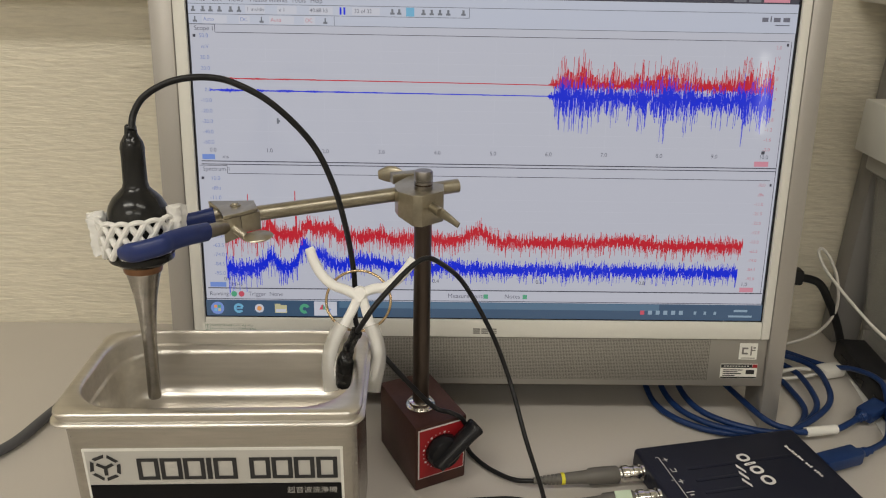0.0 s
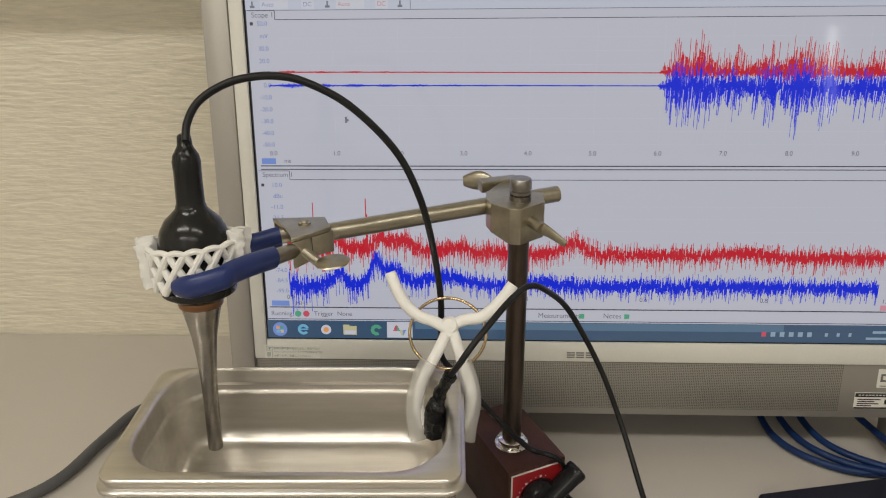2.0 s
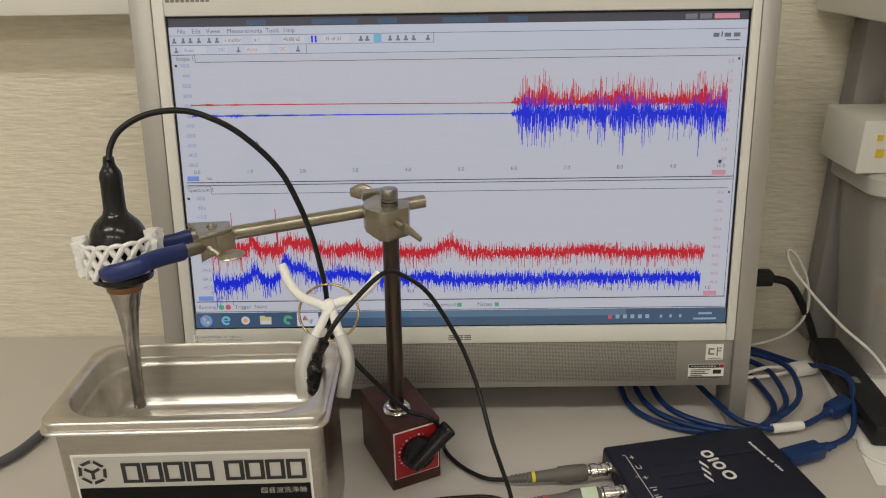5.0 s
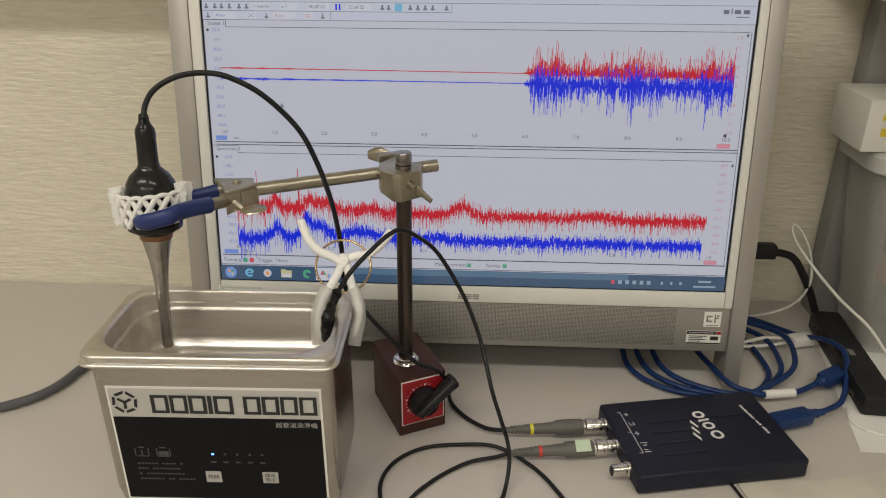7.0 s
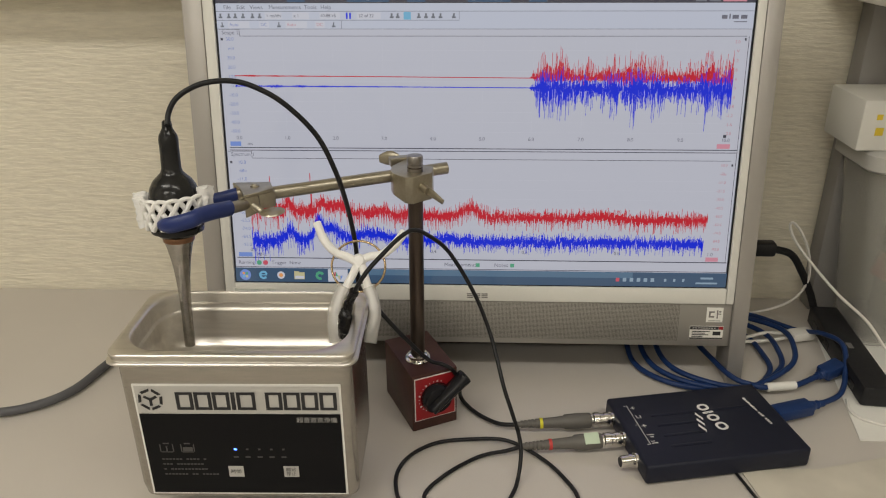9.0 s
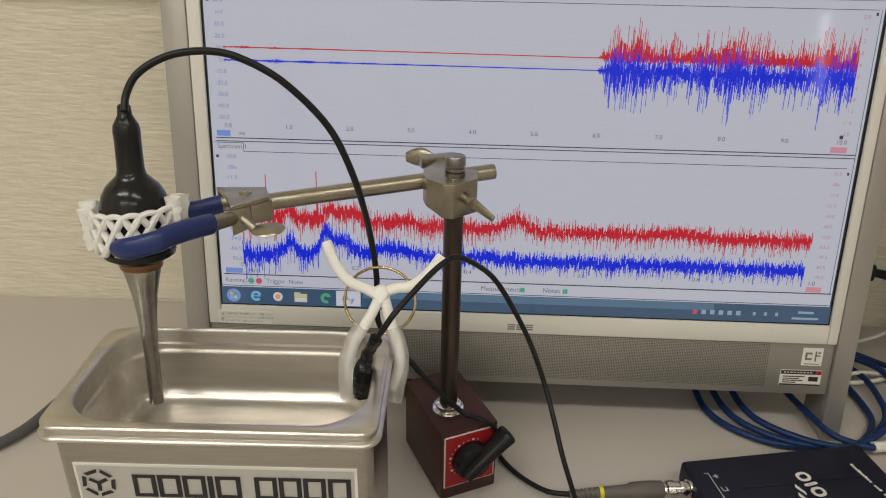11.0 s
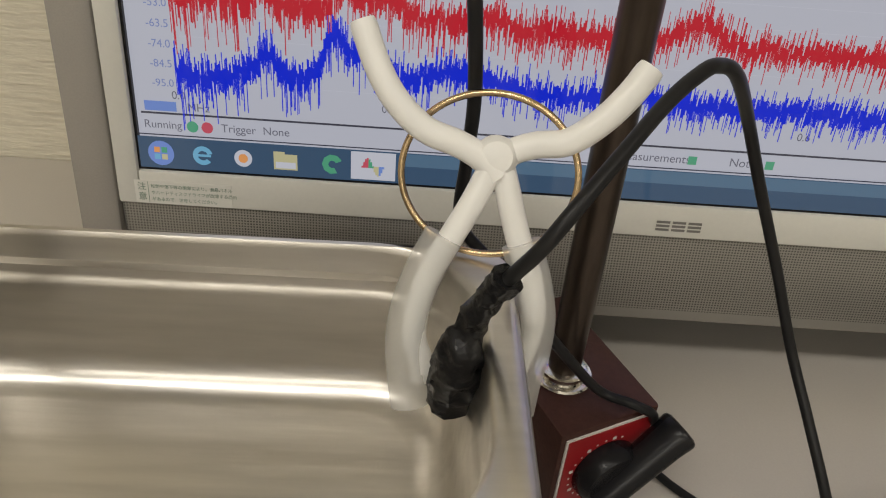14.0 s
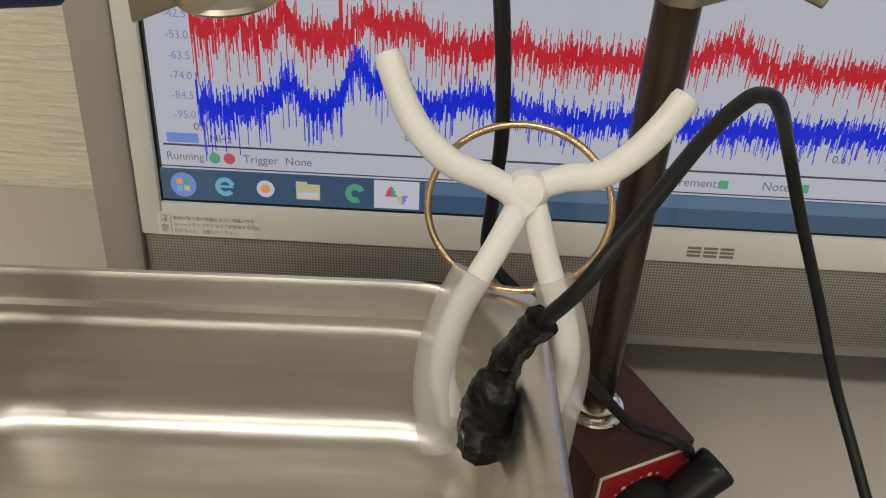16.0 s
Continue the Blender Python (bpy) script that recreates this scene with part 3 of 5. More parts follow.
lit("orb_pane", [(0.0062, IV + 0.0003, 0.0085, IV + 0.0026)], S_ORANGE)
lit("orb_pane", [(0.0091, IV + 0.0003, 0.0114, IV + 0.0026)], S_GREEN)
lit("orb_pane", [(0.0062, IV - 0.0026, 0.0085, IV - 0.0003)], S_CYAN)
lit("orb_pane", [(0.0091, IV - 0.0026, 0.0114, IV - 0.0003)], S_YELLOW)
lit("folder_icon", [(0.0540, IV - 0.0036, 0.0635, IV + 0.0030), (0.0540, IV + 0.0030, 0.0585, IV + 0.0040)], S_YELLOW)
lit("folder_face", [(0.0548, IV - 0.0030, 0.0628, IV - 0.0004)], S_PALE)
for tint, ks in ((S_STOP, range(0, 4)), (S_GREEN, range(4, 7)), (S_YELLOW, range(7, 10)), (S_TAG, range(10, 13))):
    lit("app_icon", [(0.0893 + 0.0007 * k, IV + min(0.0034 * math.sin(k * 0.52), 0.0) - 0.0004, 0.0901 + 0.0007 * k, IV + max(0.0034 * math.sin(k * 0.52), 0.0) + 0.0004) for k in ks], tint)
for k in range(6):
    lit("tray_icon", [(0.345 + 0.0062 * k, 0.0046, 0.3482 + 0.0062 * k, 0.0080)], S_STOP if k == 0 else S_TASK_HI, k == 0)
for k in range(3):
    lit("tray_icon", [(0.388 + 0.0080 * k, 0.0050, 0.390 + 0.0080 * k, 0.0076)], S_TASK_HI, False)
lit("clock_line", [(0.420, 0.0075, 0.431, 0.0093)], S_TASK_HI)
lit("clock_line", [(0.416, 0.0030, 0.435, 0.0046)], S_TASK_HI)

# writing and stickers on the computer's frame
LW = 0.0032
part("maker_logo", flat_quads([(0.2116 + 0.0066 * k, v, 0.2172 + 0.0066 * k, v + 0.0011, LW) for k in range(3) for v in (-0.0126, -0.0109, -0.0092)]), INK_GREY, monitor, "grey maker's mark on the bezel", 0)
part("series_mark", flat_quads([(0.001 + 0.0038 * k, 0.2605, 0.0038 + 0.0038 * k, 0.2640, LW) for k in range(9)]), INK_GREY, monitor, "grey series mark on the bezel", 0)
note = part("notice_label", box((-0.0030, -0.0152, 0.0029), (0.0365, -0.0052, 0.0032)), LABEL_WHITE, monitor, "small pale caution label")
lettering("caption", "注", 0.0036, pose(0.0000, -0.0080, 0.0034), INK_GREEN, note, "CENTER")
lettering("caption", "意", 0.0036, pose(0.0000, -0.0124, 0.0034), INK_GREEN, note, "CENTER")
for v, text in ((-0.0076, "転倒や落下等の衝撃により、液晶パネル"), (-0.0104, "やハードディスクドライブが故障する恐れ"), (-0.0132, "があるので、注意してください。")):
    lettering("small_print", text, 0.00185, pose(0.0036, v, 0.0034), INK_GREEN, note)
part("rule", flat_quads([(0.0025, -0.0148, 0.0027, -0.0056, 0.0034)]), INK_GREEN, note, "", 0)
part("recycling_sticker", box((0.4290, -0.0335, 0.0008), (0.4437, -0.0195, 0.0011)), LABEL_WHITE, monitor, "small pale pictogram sticker")
part("pictogram", flat_quads([(0.431, -0.029, 0.436, -0.0275, 0.0013), (0.431, -0.0245, 0.436, -0.023, 0.0013), (0.431, -0.029, 0.4325, -0.023, 0.0013), (0.438, -0.030, 0.4392, -0.022, 0.0013), (0.4392, -0.026, 0.442, -0.025, 0.0013), (0.440, -0.024, 0.442, -0.0225, 0.0013), (0.431, -0.0325, 0.442, -0.0318, 0.0013)]), INK_GREY, monitor, "black pictogram", 0)
ener = part("energy_sticker", box((0.4152, -0.0500, 0.0008), (0.4453, -0.0374, 0.0011)), LABEL_WHITE, monitor, "white black and red rating sticker")
part("sticker_band", flat_quads([(0.4154, -0.0408, 0.4410, -0.0377, 0.0013), (0.4154, -0.0498, 0.4451, -0.0486, 0.0013)]), INK, ener, "black band", 0)
part("sticker_corner", flat_quads([(0.4412, -0.0408, 0.4451, -0.0377, 0.0013)]), RED_PLATE, ener, "red corner", 0)
part("small_print", flat_quads([(0.4175 + 0.0024 * k, -0.0396, 0.4190 + 0.0024 * k, -0.0388, 0.0015) for k in range(9)]), WHITE_INK, ener, "", 0)
part("small_print", flat_quads([(0.4172, v, 0.4172 + w, v + 0.0008, 0.0014) for v, w in ((-0.0430, 0.016), (-0.0446, 0.012), (-0.0462, 0.015), (-0.0478, 0.010))] + [(0.436, -0.0462, 0.443, -0.0425, 0.0014)]), INK, ener, "", 0)

# ---- ultrasonic cleaner ----
cleaner = thing("ultrasonic_cleaner", "small stainless ultrasonic cleaner with open tank and black control panel", "cleaner", pose(-0.0905, 0.5385, 0, 0, 0, 1.5))
RW, RD, RZ = 0.0822, 0.0465, 0.1445
BW, BD, BZ = 0.0775, 0.0395, 0.0215


def at_height(outline, h):
    return [(x, y, h) for x, y in outline]


def casing_loop(inset, h):
    """The casing's outline at a height."""
    return [(x, y, h) for x, y in rounded(BW - inset, BD + 0.002 - inset, 0.008, 8, 0.0, 0.002)]


part("body", loft([casing_loop(0.02, BZ), casing_loop(0.003, BZ), casing_loop(0.0012, BZ + 0.0025), casing_loop(0.0, BZ + 0.012), casing_loop(0.0, RZ - 0.009)], True, False), STEEL, cleaner, "brushed stainless casing")
# tank: stepped rim, inner wall with a ledge, floor
IW, ID = 0.0735, 0.0410
loops = [(BW - 0.001, BD + 0.001, 0.008, RZ - 0.0088), (RW - 0.0010, RD - 0.0010, 0.010, RZ - 0.0082), (RW, RD, 0.010, RZ - 0.0074), (RW, RD, 0.010, RZ - 0.0066), (RW - 0.0008, RD - 0.0008, 0.010, RZ - 0.0058),
         (RW - 0.0024, RD - 0.0024, 0.009, RZ - 0.0052), (RW - 0.0026, RD - 0.0026, 0.009, RZ - 0.0036), (RW - 0.0016, RD - 0.0016, 0.009, RZ - 0.0022), (RW - 0.0018, RD - 0.0018, 0.009, RZ - 0.0008), (RW - 0.0034, RD - 0.0034, 0.010, RZ),
         (IW + 0.0012, ID + 0.0008, 0.0275, RZ), (IW + 0.0003, ID + 0.0003, 0.027, RZ - 0.0006), (IW - 0.0004, ID - 0.0004, 0.0265, RZ - 0.0022), (IW - 0.001, ID - 0.001, 0.026, RZ - 0.0125),
         (IW - 0.0016, ID - 0.0016, 0.0255, RZ - 0.0136), (IW - 0.0022, ID - 0.0022, 0.0250, RZ - 0.0144), (IW - 0.0026, ID - 0.0026, 0.0247, RZ - 0.0158), (IW - 0.0050, ID - 0.0050, 0.023, RZ - 0.0345),
         (IW - 0.0068, ID - 0.0068, 0.021, RZ - 0.0395), (IW - 0.0105, ID - 0.0105, 0.018, RZ - 0.0427), (IW - 0.0145, ID - 0.0145, 0.016, RZ - 0.0435)]
part("tank", loft([at_height(rounded(w, d, r, 10, 0.0, 0.0025 if k > 9 else 0.0), h) for k, (w, d, r, h) in enumerate(loops)], False, True), STEEL_TANK, cleaner, "drawn stainless tank with rolled rim", 60)
for fx in (-0.06, 0.06):
    for fy in (-0.004, 0.032):
        part("foot", lathe([(0.0065, 0.0), (0.0072, 0.002), (0.0065, BZ + 0.0005)], 16, pose(fx, fy + 0.004, 0)), BLACK_MATT, cleaner, "black rubber foot")
part("base_pan", prism(rounded(BW - 0.014, 0.022, 0.006, 6, 0.0, 0.014), 0.010, BZ + 0.0005), BLACK_MATT, cleaner, "dark recessed underside")
FY = -BD - 0.0006


def gx(x):
    return (x + 0.0698) * 0.9957 - 0.0685


def gz(h):
    return (h - 0.0231) * 0.9135 + 0.0267


def on_front(quads, lift=0.0):
    """Upright rectangles (x0, z0, x1, z1) on the casing's front."""
    bm = bmesh.new()
    for x0, z0, x1, z1 in quads:
        q = [bm.verts.new((gx(x), FY - lift, gz(h))) for x, h in ((x0, z0), (x1, z0), (x1, z1), (x0, z1))]
        bm.faces.new(q)
    return bm


PX0, PX1, PZ0, PZ1 = -0.0698, 0.0691, 0.0231, 0.1244
bm = box((gx(PX0), FY, gz(PZ0)), (gx(PX1), FY + 0.0012, gz(PZ1)))
panel = part("control_panel", bm, LABEL_WHITE, cleaner, "white-edged black control panel")
HZ = 0.0990
part("header_strip", on_front([(PX0 + 0.0014, HZ, PX1 - 0.0014, PZ1 - 0.0014)], 0.0003), PANEL_SILVER, panel, "pale header strip", 0)
part("dark_field", on_front([(PX0 + 0.0014, PZ0 + 0.0014, PX1 - 0.0014, HZ - 0.0002)], 0.0003), PANEL_BLACK, panel, "black field", 0)
z0, z1, s = 0.1025, 0.1180, 0.0024
for x, w in ((-0.0416, 0.0115), (-0.0293, 0.0115), (-0.0170, 0.0115), (-0.0046, 0.0028), (-0.0008, 0.0125), (0.0184, 0.0112), (0.0304, 0.0112), (0.0424, 0.0112), (0.0546, 0.0114)):
    blocks = [(x, z0, x + w, z1)] if w < 0.006 else [(x, z0, x + s, z1), (x + w - s, z0, x + w, z1), (x + s, z1 - s, x + w - s, z1), (x + s, z0, x + w - s, z0 + s)]
    part("brand_block", on_front(blocks, 0.0006), INK, panel, "", 0)

bm = bmesh.new()
cx0, cz0, rr = -0.0573, 0.1115, 0.0088
for k in range(6):
    a0, a1 = math.pi / 6 + k * math.pi / 3, math.pi / 6 + (k + 0.8) * math.pi / 3
    q = [bm.verts.new((cx0 + r * math.cos(a), FY - 0.0006, gz(cz0) + r * math.sin(a))) for r, a in ((rr, a0), (rr, a1), (rr - 0.0022, a1), (rr - 0.0022, a0))]
    bm.faces.new(q)
for a in (math.pi / 6, math.pi * 5 / 6, -math.pi / 2):
    d, s = Vector((math.cos(a), math.sin(a))), Vector((-math.sin(a), math.cos(a)))
    q = [bm.verts.new((cx0 + p.x, FY - 0.0007, gz(cz0) + p.y)) for p in (s * 0.001, s * 0.001 + d * 0.005, -s * 0.001 + d * 0.005, -s * 0.001)]
    bm.faces.new(q)
part("brand_emblem", bm, INK, panel, "black hexagonal emblem", 0)
UP = Matrix(((1, 0, 0, 0), (0, 0, -1, FY - 0.0007), (0, 1, 0, 0), (0, 0, 0, 1)))
lettering("caption", "超音波洗浄機", 0.0046, UP @ pose(gx(0.0655), gz(0.0935), 0), INK_PALE, panel, "RIGHT")
for bx, word in ((-0.0081, "時間"), (0.0305, "開始\n停止")):
    key = part("key", on_front([(bx - 0.0053, 0.0405, bx + 0.0053, 0.0508)], 0.0006), PANEL_SILVER, panel, "pale square key", 0)
    lettering("caption", word, 0.0038 if len(word) < 4 else 0.0036, Matrix.Translation((0, -0.0004, 0)) @ UP @ pose(gx(bx), gz(0.0457), 0), INK, key, "CENTER")
for k in range(5):
    part("indicator", on_front([(-0.0075 + 0.0083 * k, 0.0658, -0.0058 + 0.0083 * k, 0.0674)], 0.0006), LED_BLUE if k == 0 else INK_DIM, panel, "lit blue indicator" if k == 0 else "", 0)
part("small_print", on_front([(-0.0085 + 0.0083 * k, 0.0587, -0.0050 + 0.0083 * k, 0.0601) for k in range(5)], 0.0006), INK_DIM, panel, "", 0)
r4 = random.Random(5)
part("small_print", on_front([(-0.0585 + 0.0024 * k, h, -0.0567 + 0.0024 * k, h + 0.0013) for h, n in ((0.0565, 13), (0.0518, 12), (0.0470, 13), (0.0422, 16)) for k in range(n) if r4.random() > 0.12], 0.0006), INK_DIM, panel, "", 0)
for ix in (-0.0540, -0.0395):
    rows = [(ix - 0.0040, 0.0635, ix + 0.0040, 0.0643), (ix - 0.0048, 0.0643, ix - 0.0040, 0.0710), (ix + 0.0040, 0.0643, ix + 0.0048, 0.0710), (ix - 0.0022, 0.0712, ix + 0.0022, 0.0724)]
    rows.append((ix - 0.0034, 0.0645, ix + 0.0034, 0.0685) if ix > -0.045 else (ix - 0.0005, 0.0645, ix + 0.0005, 0.0695))
    part("pictogram", on_front(rows, 0.0006), INK_DIM, panel, "grey tank pictogram", 0)
TO_CLEANER = cleaner.matrix_world.inverted()
cord = [(-0.140, 0.581, 0.055), (-0.150, 0.610, 0.040), (-0.172, 0.670, 0.012), (-0.205, 0.720, 0.0052), (-0.245, 0.7440, 0.0052), (-0.2720, 0.7300, 0.0052), (-0.2850, 0.690, 0.0052), (-0.2955, 0.650, 0.0052), (-0.316, 0.626, 0.0052), (-0.350, 0.612, 0.0052), (-0.45, 0.595, 0.0052), (-0.70, 0.590, 0.0052)]
part("power_cord", sweep([TO_CLEANER @ q for q in smooth_line([Vector(q) for q in cord], 8)], 0.0042, 12), CABLE_GREY, cleaner, "grey power cord lying on the desk")

# ---- magnetic stand ----
stand = thing("magnetic_stand", "brown magnetic base stand with steel post and cross arm", "stand", pose(0.0205, 0.6435, 0, 0, 0, 26))
part("base_block", box((-0.0205, -0.0305, 0.002), (0.0205, 0.0350, 0.057), 0.0012), BASE_BROWN, stand, "brown painted magnet block")
ST = stand.matrix_world.inverted()


def here(*q):
    return ST @ Vector(q)


plate = part("red_plate", box((-0.0185, -0.0312, 0.0125), (0.0185, -0.0306, 0.0545), 0.0), WHITE_INK, stand, "red switch plate with white edge")
part("plate_field", box((-0.0177, -0.0316, 0.0133), (0.0177, -0.0313, 0.0537), 0.0), RED_PLATE, plate, "red enamel field")
bm = bmesh.new()
for k in range(26):
    a = 2 * math.pi * k / 26
    if 0.1 < a < 1.1:
        continue
    c = Vector((0.0, 0.034)) + 0.0148 * Vector((math.cos(a), math.sin(a)))
    s = 0.0004 if k % 3 else 0.0008
    bm.faces.new([bm.verts.new((c.x + dx, -0.0319, c.y + dz)) for dx, dz in ((-s, -s), (s, -s), (s, s), (-s, s))])
part("plate_marks", bm, WHITE_INK, plate, "white ticks", 0)
knob = part("switch_knob", lathe([(0.0128, 0.0), (0.0134, 0.001), (0.0130, 0.006), (0.0115, 0.0085), (0.007, 0.009)], 28, pose(0.0, -0.0312, 0.034, 90, 0, 0)), BLACK_GLOSS, stand, "round black switch knob")
d0, d1 = Vector((-0.007, -0.0395, 0.0275)), Vector((0.0245, -0.0395, 0.0530))
part("switch_lever", sweep([d0 + (d1 - d0) * t for t in (0, 0.1, 0.3, 0.6, 0.8, 0.86, 0.91, 0.95, 0.98, 0.995, 1.0)], lambda t: (0.0064 + 0.0024 * t) * (1.0 if t < 0.62 else math.sqrt(max(0.04, 1 - ((t - 0.62) / 0.385) ** 2))), 16, flat=0.75, wide=(0, 1, 0)), BLACK_GLOSS, stand, "black switch lever")
P0, P1 = Vector((0.0185, 0.6370, 0.057)), Vector((0.0194, 0.6410, 0.2355))


def pole_at(h):
    return P0 + (P1 - P0) * ((h - P0.z) / (P1.z - P0.z))


def straight(a, b, n=6):
    return [a + (b - a) * (k / (n - 1)) for k in range(n)]


part("post", sweep([ST @ q for q in straight(P0, pole_at(0.227))], 0.0060, 24), POLE_METAL, stand, "dark oiled steel post")
dirp = (P1 - P0).normalized()
AX = ST @ Matrix.Translation(pole_at(0.2215)) @ dirp.to_track_quat("Z", "Y").to_matrix().to_4x4()
part("post_cap", lathe([(0.0058, -0.001), (0.0062, 0.0), (0.0062, 0.0040), (0.0056, 0.0043), (0.0056, 0.0050), (0.0062, 0.0053), (0.0062, 0.0068), (0.0056, 0.0071), (0.0056, 0.0078), (0.0062, 0.0081), (0.0062, 0.0128), (0.0055, 0.0138), (0.0, 0.0140)], 24, AX), CAP_STEEL, stand, "grooved steel post cap")
AX2 = ST @ Matrix.Translation(P0 + Vector((0, 0, 0)))
part("post_nut", lathe([(0.0105, 0.0), (0.0110, 0.0008), (0.0105, 0.0016), (0.0088, 0.0018), (0.0086, 0.0045), (0.0075, 0.0050)], 6 * 4, AX2), CONNECTOR, stand, "bright washer and nut")
# swivel block on the post
blk = [(0.0135, 0.012), (0.0135, -0.004), (-0.0005, -0.0160), (-0.0065, -0.0150), (-0.0165, -0.0065), (-0.019, 0.002), (-0.019, 0.012), (-0.010, 0.030), (0.004, 0.030), (0.004, 0.012)]
bm = prism(blk, -0.0108, 0.0105)
for v in bm.verts:
    if v.co.z < 0 and v.co.x < -0.012:
        v.co.z += 0.004
bmesh.ops.bevel(bm, geom=bm.edges[:], offset=0.0007, segments=2, profile=0.5, affect="EDGES")
bmesh.ops.transform(bm, matrix=ST @ Matrix.Translation(pole_at(0.2125)), verts=bm.verts)
part("swivel_block", bm, NICKEL, stand, "satin nickel swivel block")
tb = Vector((0.0205, 0.628, 0.2130))
screw = part("thumb_screw", sweep([ST @ q for q in straight(tb + Vector((0.004, 0.003, 0.001)), tb + Vector((0.010, -0.006, 0)))], 0.0032, 14), NICKEL, stand, "nickel thumb screw")
part("wing", sweep([ST @ q for q in smooth_line([tb + Vector((0.009, -0.004, 0.0)), tb + Vector((0.014, -0.010, -0.001)), tb + Vector((0.0215, -0.018, -0.004))], 6)], lambda t: 0.0036 - 0.0018 * t, 14, flat=0.3, wide=(0.3, 0.2, 1)), NICKEL, screw)
ARM0, ARM1 = Vector((-0.0900, 0.6080, 0.2150)), Vector((0.0427, 0.6650, 0.2175))
part("cross_arm", sweep([ST @ q for q in straight(ARM0, ARM1)], 0.0048, 22), NICKEL, stand, "satin nickel cross arm")
part("rear_lug", prism([(-0.012, -0.004), (0.012, -0.004), (0.012, 0.004), (-0.012, 0.004)], -0.003, 0.004, 0.0008), NICKEL, stand).matrix_local = ST @ pose(0.008, 0.673, 0.2205, 0, 0, 20)
part("rear_wing", sweep([ST @ q for q in smooth_line([(0.004, 0.676, 0.2215), (-0.004, 0.679, 0.2210), (-0.013, 0.682, 0.2195)], 6)], lambda t: 0.0030 + 0.0028 * math.sin(t * math.pi), 14, flat=0.3, wide=(0.2, 0.2, 1)), NICKEL, stand, "nickel rear wing screw")
# jaw head with blue-dipped fingers
JT = 0.2215
SJ = ST @ Matrix.Translation((0.0055, 0.0, 0.0005))


def jaw_piece(name, outline, h0, h1, label="", lift=()):
    """A flat plate of the jaw head, cut to an outline seen from above."""
    bm = prism(outline, h0, h1, 0.0005)
    for k, d in lift:
        for v in bm.verts:
            if (v.co.xy - Vector(outline[k])).length < 0.0015 and v.co.z < (h0 + h1) / 2:
                v.co.z += d
    bmesh.ops.transform(bm, matrix=SJ, verts=bm.verts)
    return part(name, bm, NICKEL, stand, label)


jaw_piece("jaw_plate", [(-0.1193, 0.6125), (-0.1085, 0.5985), (-0.1032, 0.5848), (-0.0945, 0.5918), (-0.0860, 0.6005), (-0.0915, 0.6150)], JT - 0.0018, JT + 0.0004, "nickel jaw plate")
jaw_piece("jaw_cheek", [(-0.1032, 0.5848), (-0.0945, 0.5916), (-0.0952, 0.5930), (-0.1036, 0.5870)], JT - 0.0168, JT - 0.0019, "folded nickel cheek", ((1, 0.0022), (2, 0.0022)))
jaw_piece("jaw_block", [(-0.0943, 0.5920), (-0.0850, 0.6014), (-0.0905, 0.6130), (-0.1020, 0.6050)], JT - 0.0138, JT - 0.0019, "", ((0, 0.001),))
jaw_piece("jaw_back", [(-0.1190, 0.6122), (-0.0920, 0.6147), (-0.0925, 0.6132), (-0.1180, 0.6108)], JT - 0.0110, JT - 0.0019)
part("jaw_rivet", lathe([(0.0034, 0.0), (0.0032, 0.0008), (0.0022, 0.0010), (0.0018, 0.0018), (0.0, 0.0020)], 18, SJ @ Matrix.Translation((-0.1005, 0.6050, JT + 0.0004))), NICKEL, stand, "nickel rivet")
ja, jb = Vector((-0.0990, 0.5905, 0.2128)), Vector((-0.0895, 0.5815, 0.2105))
jaw_screw = part("jaw_screw", sweep([SJ @ q for q in straight(ja, jb, 25)], lambda t: 0.0021 + 0.0004 * (int(t * 24 + 0.5) % 2), 14), NICKEL, stand, "threaded jaw screw")
part("wing", lathe([(0.0, -0.0009), (0.0080, -0.0007), (0.0089, 0.0), (0.0080, 0.0007), (0.0, 0.0009)], 28, SJ @ pose(-0.0818, 0.5785, 0.2122, 6, -3, 20) @ Matrix.Diagonal((1.0, 0.8, 1, 1))), NICKEL, jaw_screw, "round flat thumb wing")
FINGER_F = [(-0.1015, 0.590, 0.2140), (-0.1088, 0.575, 0.2165), (-0.1155, 0.559, 0.2200), (-0.1215, 0.5465, 0.2217), (-0.1250, 0.5410, 0.2212), (-0.1370, 0.5385, 0.2185), (-0.1465, 0.5410, 0.2165)]
FINGER_B = [(-0.108, 0.603, 0.2165), (-0.1148, 0.600, 0.2160), (-0.1239, 0.595, 0.2149), (-0.1332, 0.592, 0.2145), (-0.150, 0.588, 0.2140)]
for pts, name in ((FINGER_F, "front_finger"), (FINGER_B, "rear_finger")):
    line = smooth_line(pts, 8)
    k = len(line) // 5
    fin = part(name, sweep([SJ @ q for q in line[:k + 2]], 0.0044, 12, flat=0.6, wide=(0, 0, 1)), NICKEL, stand, "bare nickel finger root")
    part("dip", sweep([SJ @ q for q in line[k:]], lambda t: 0.0056 if t < 0.8 else 0.0056 - 0.0022 * ((t - 0.8) / 0.2) ** 2, 16, flat=0.72, wide=(0, 0, 1)), BLUE_DIP, fin, "blue vinyl-dipped finger")

stand.matrix_world = Matrix.Translation((0.0022, -0.0030, -0.0020)) @ stand.matrix_world

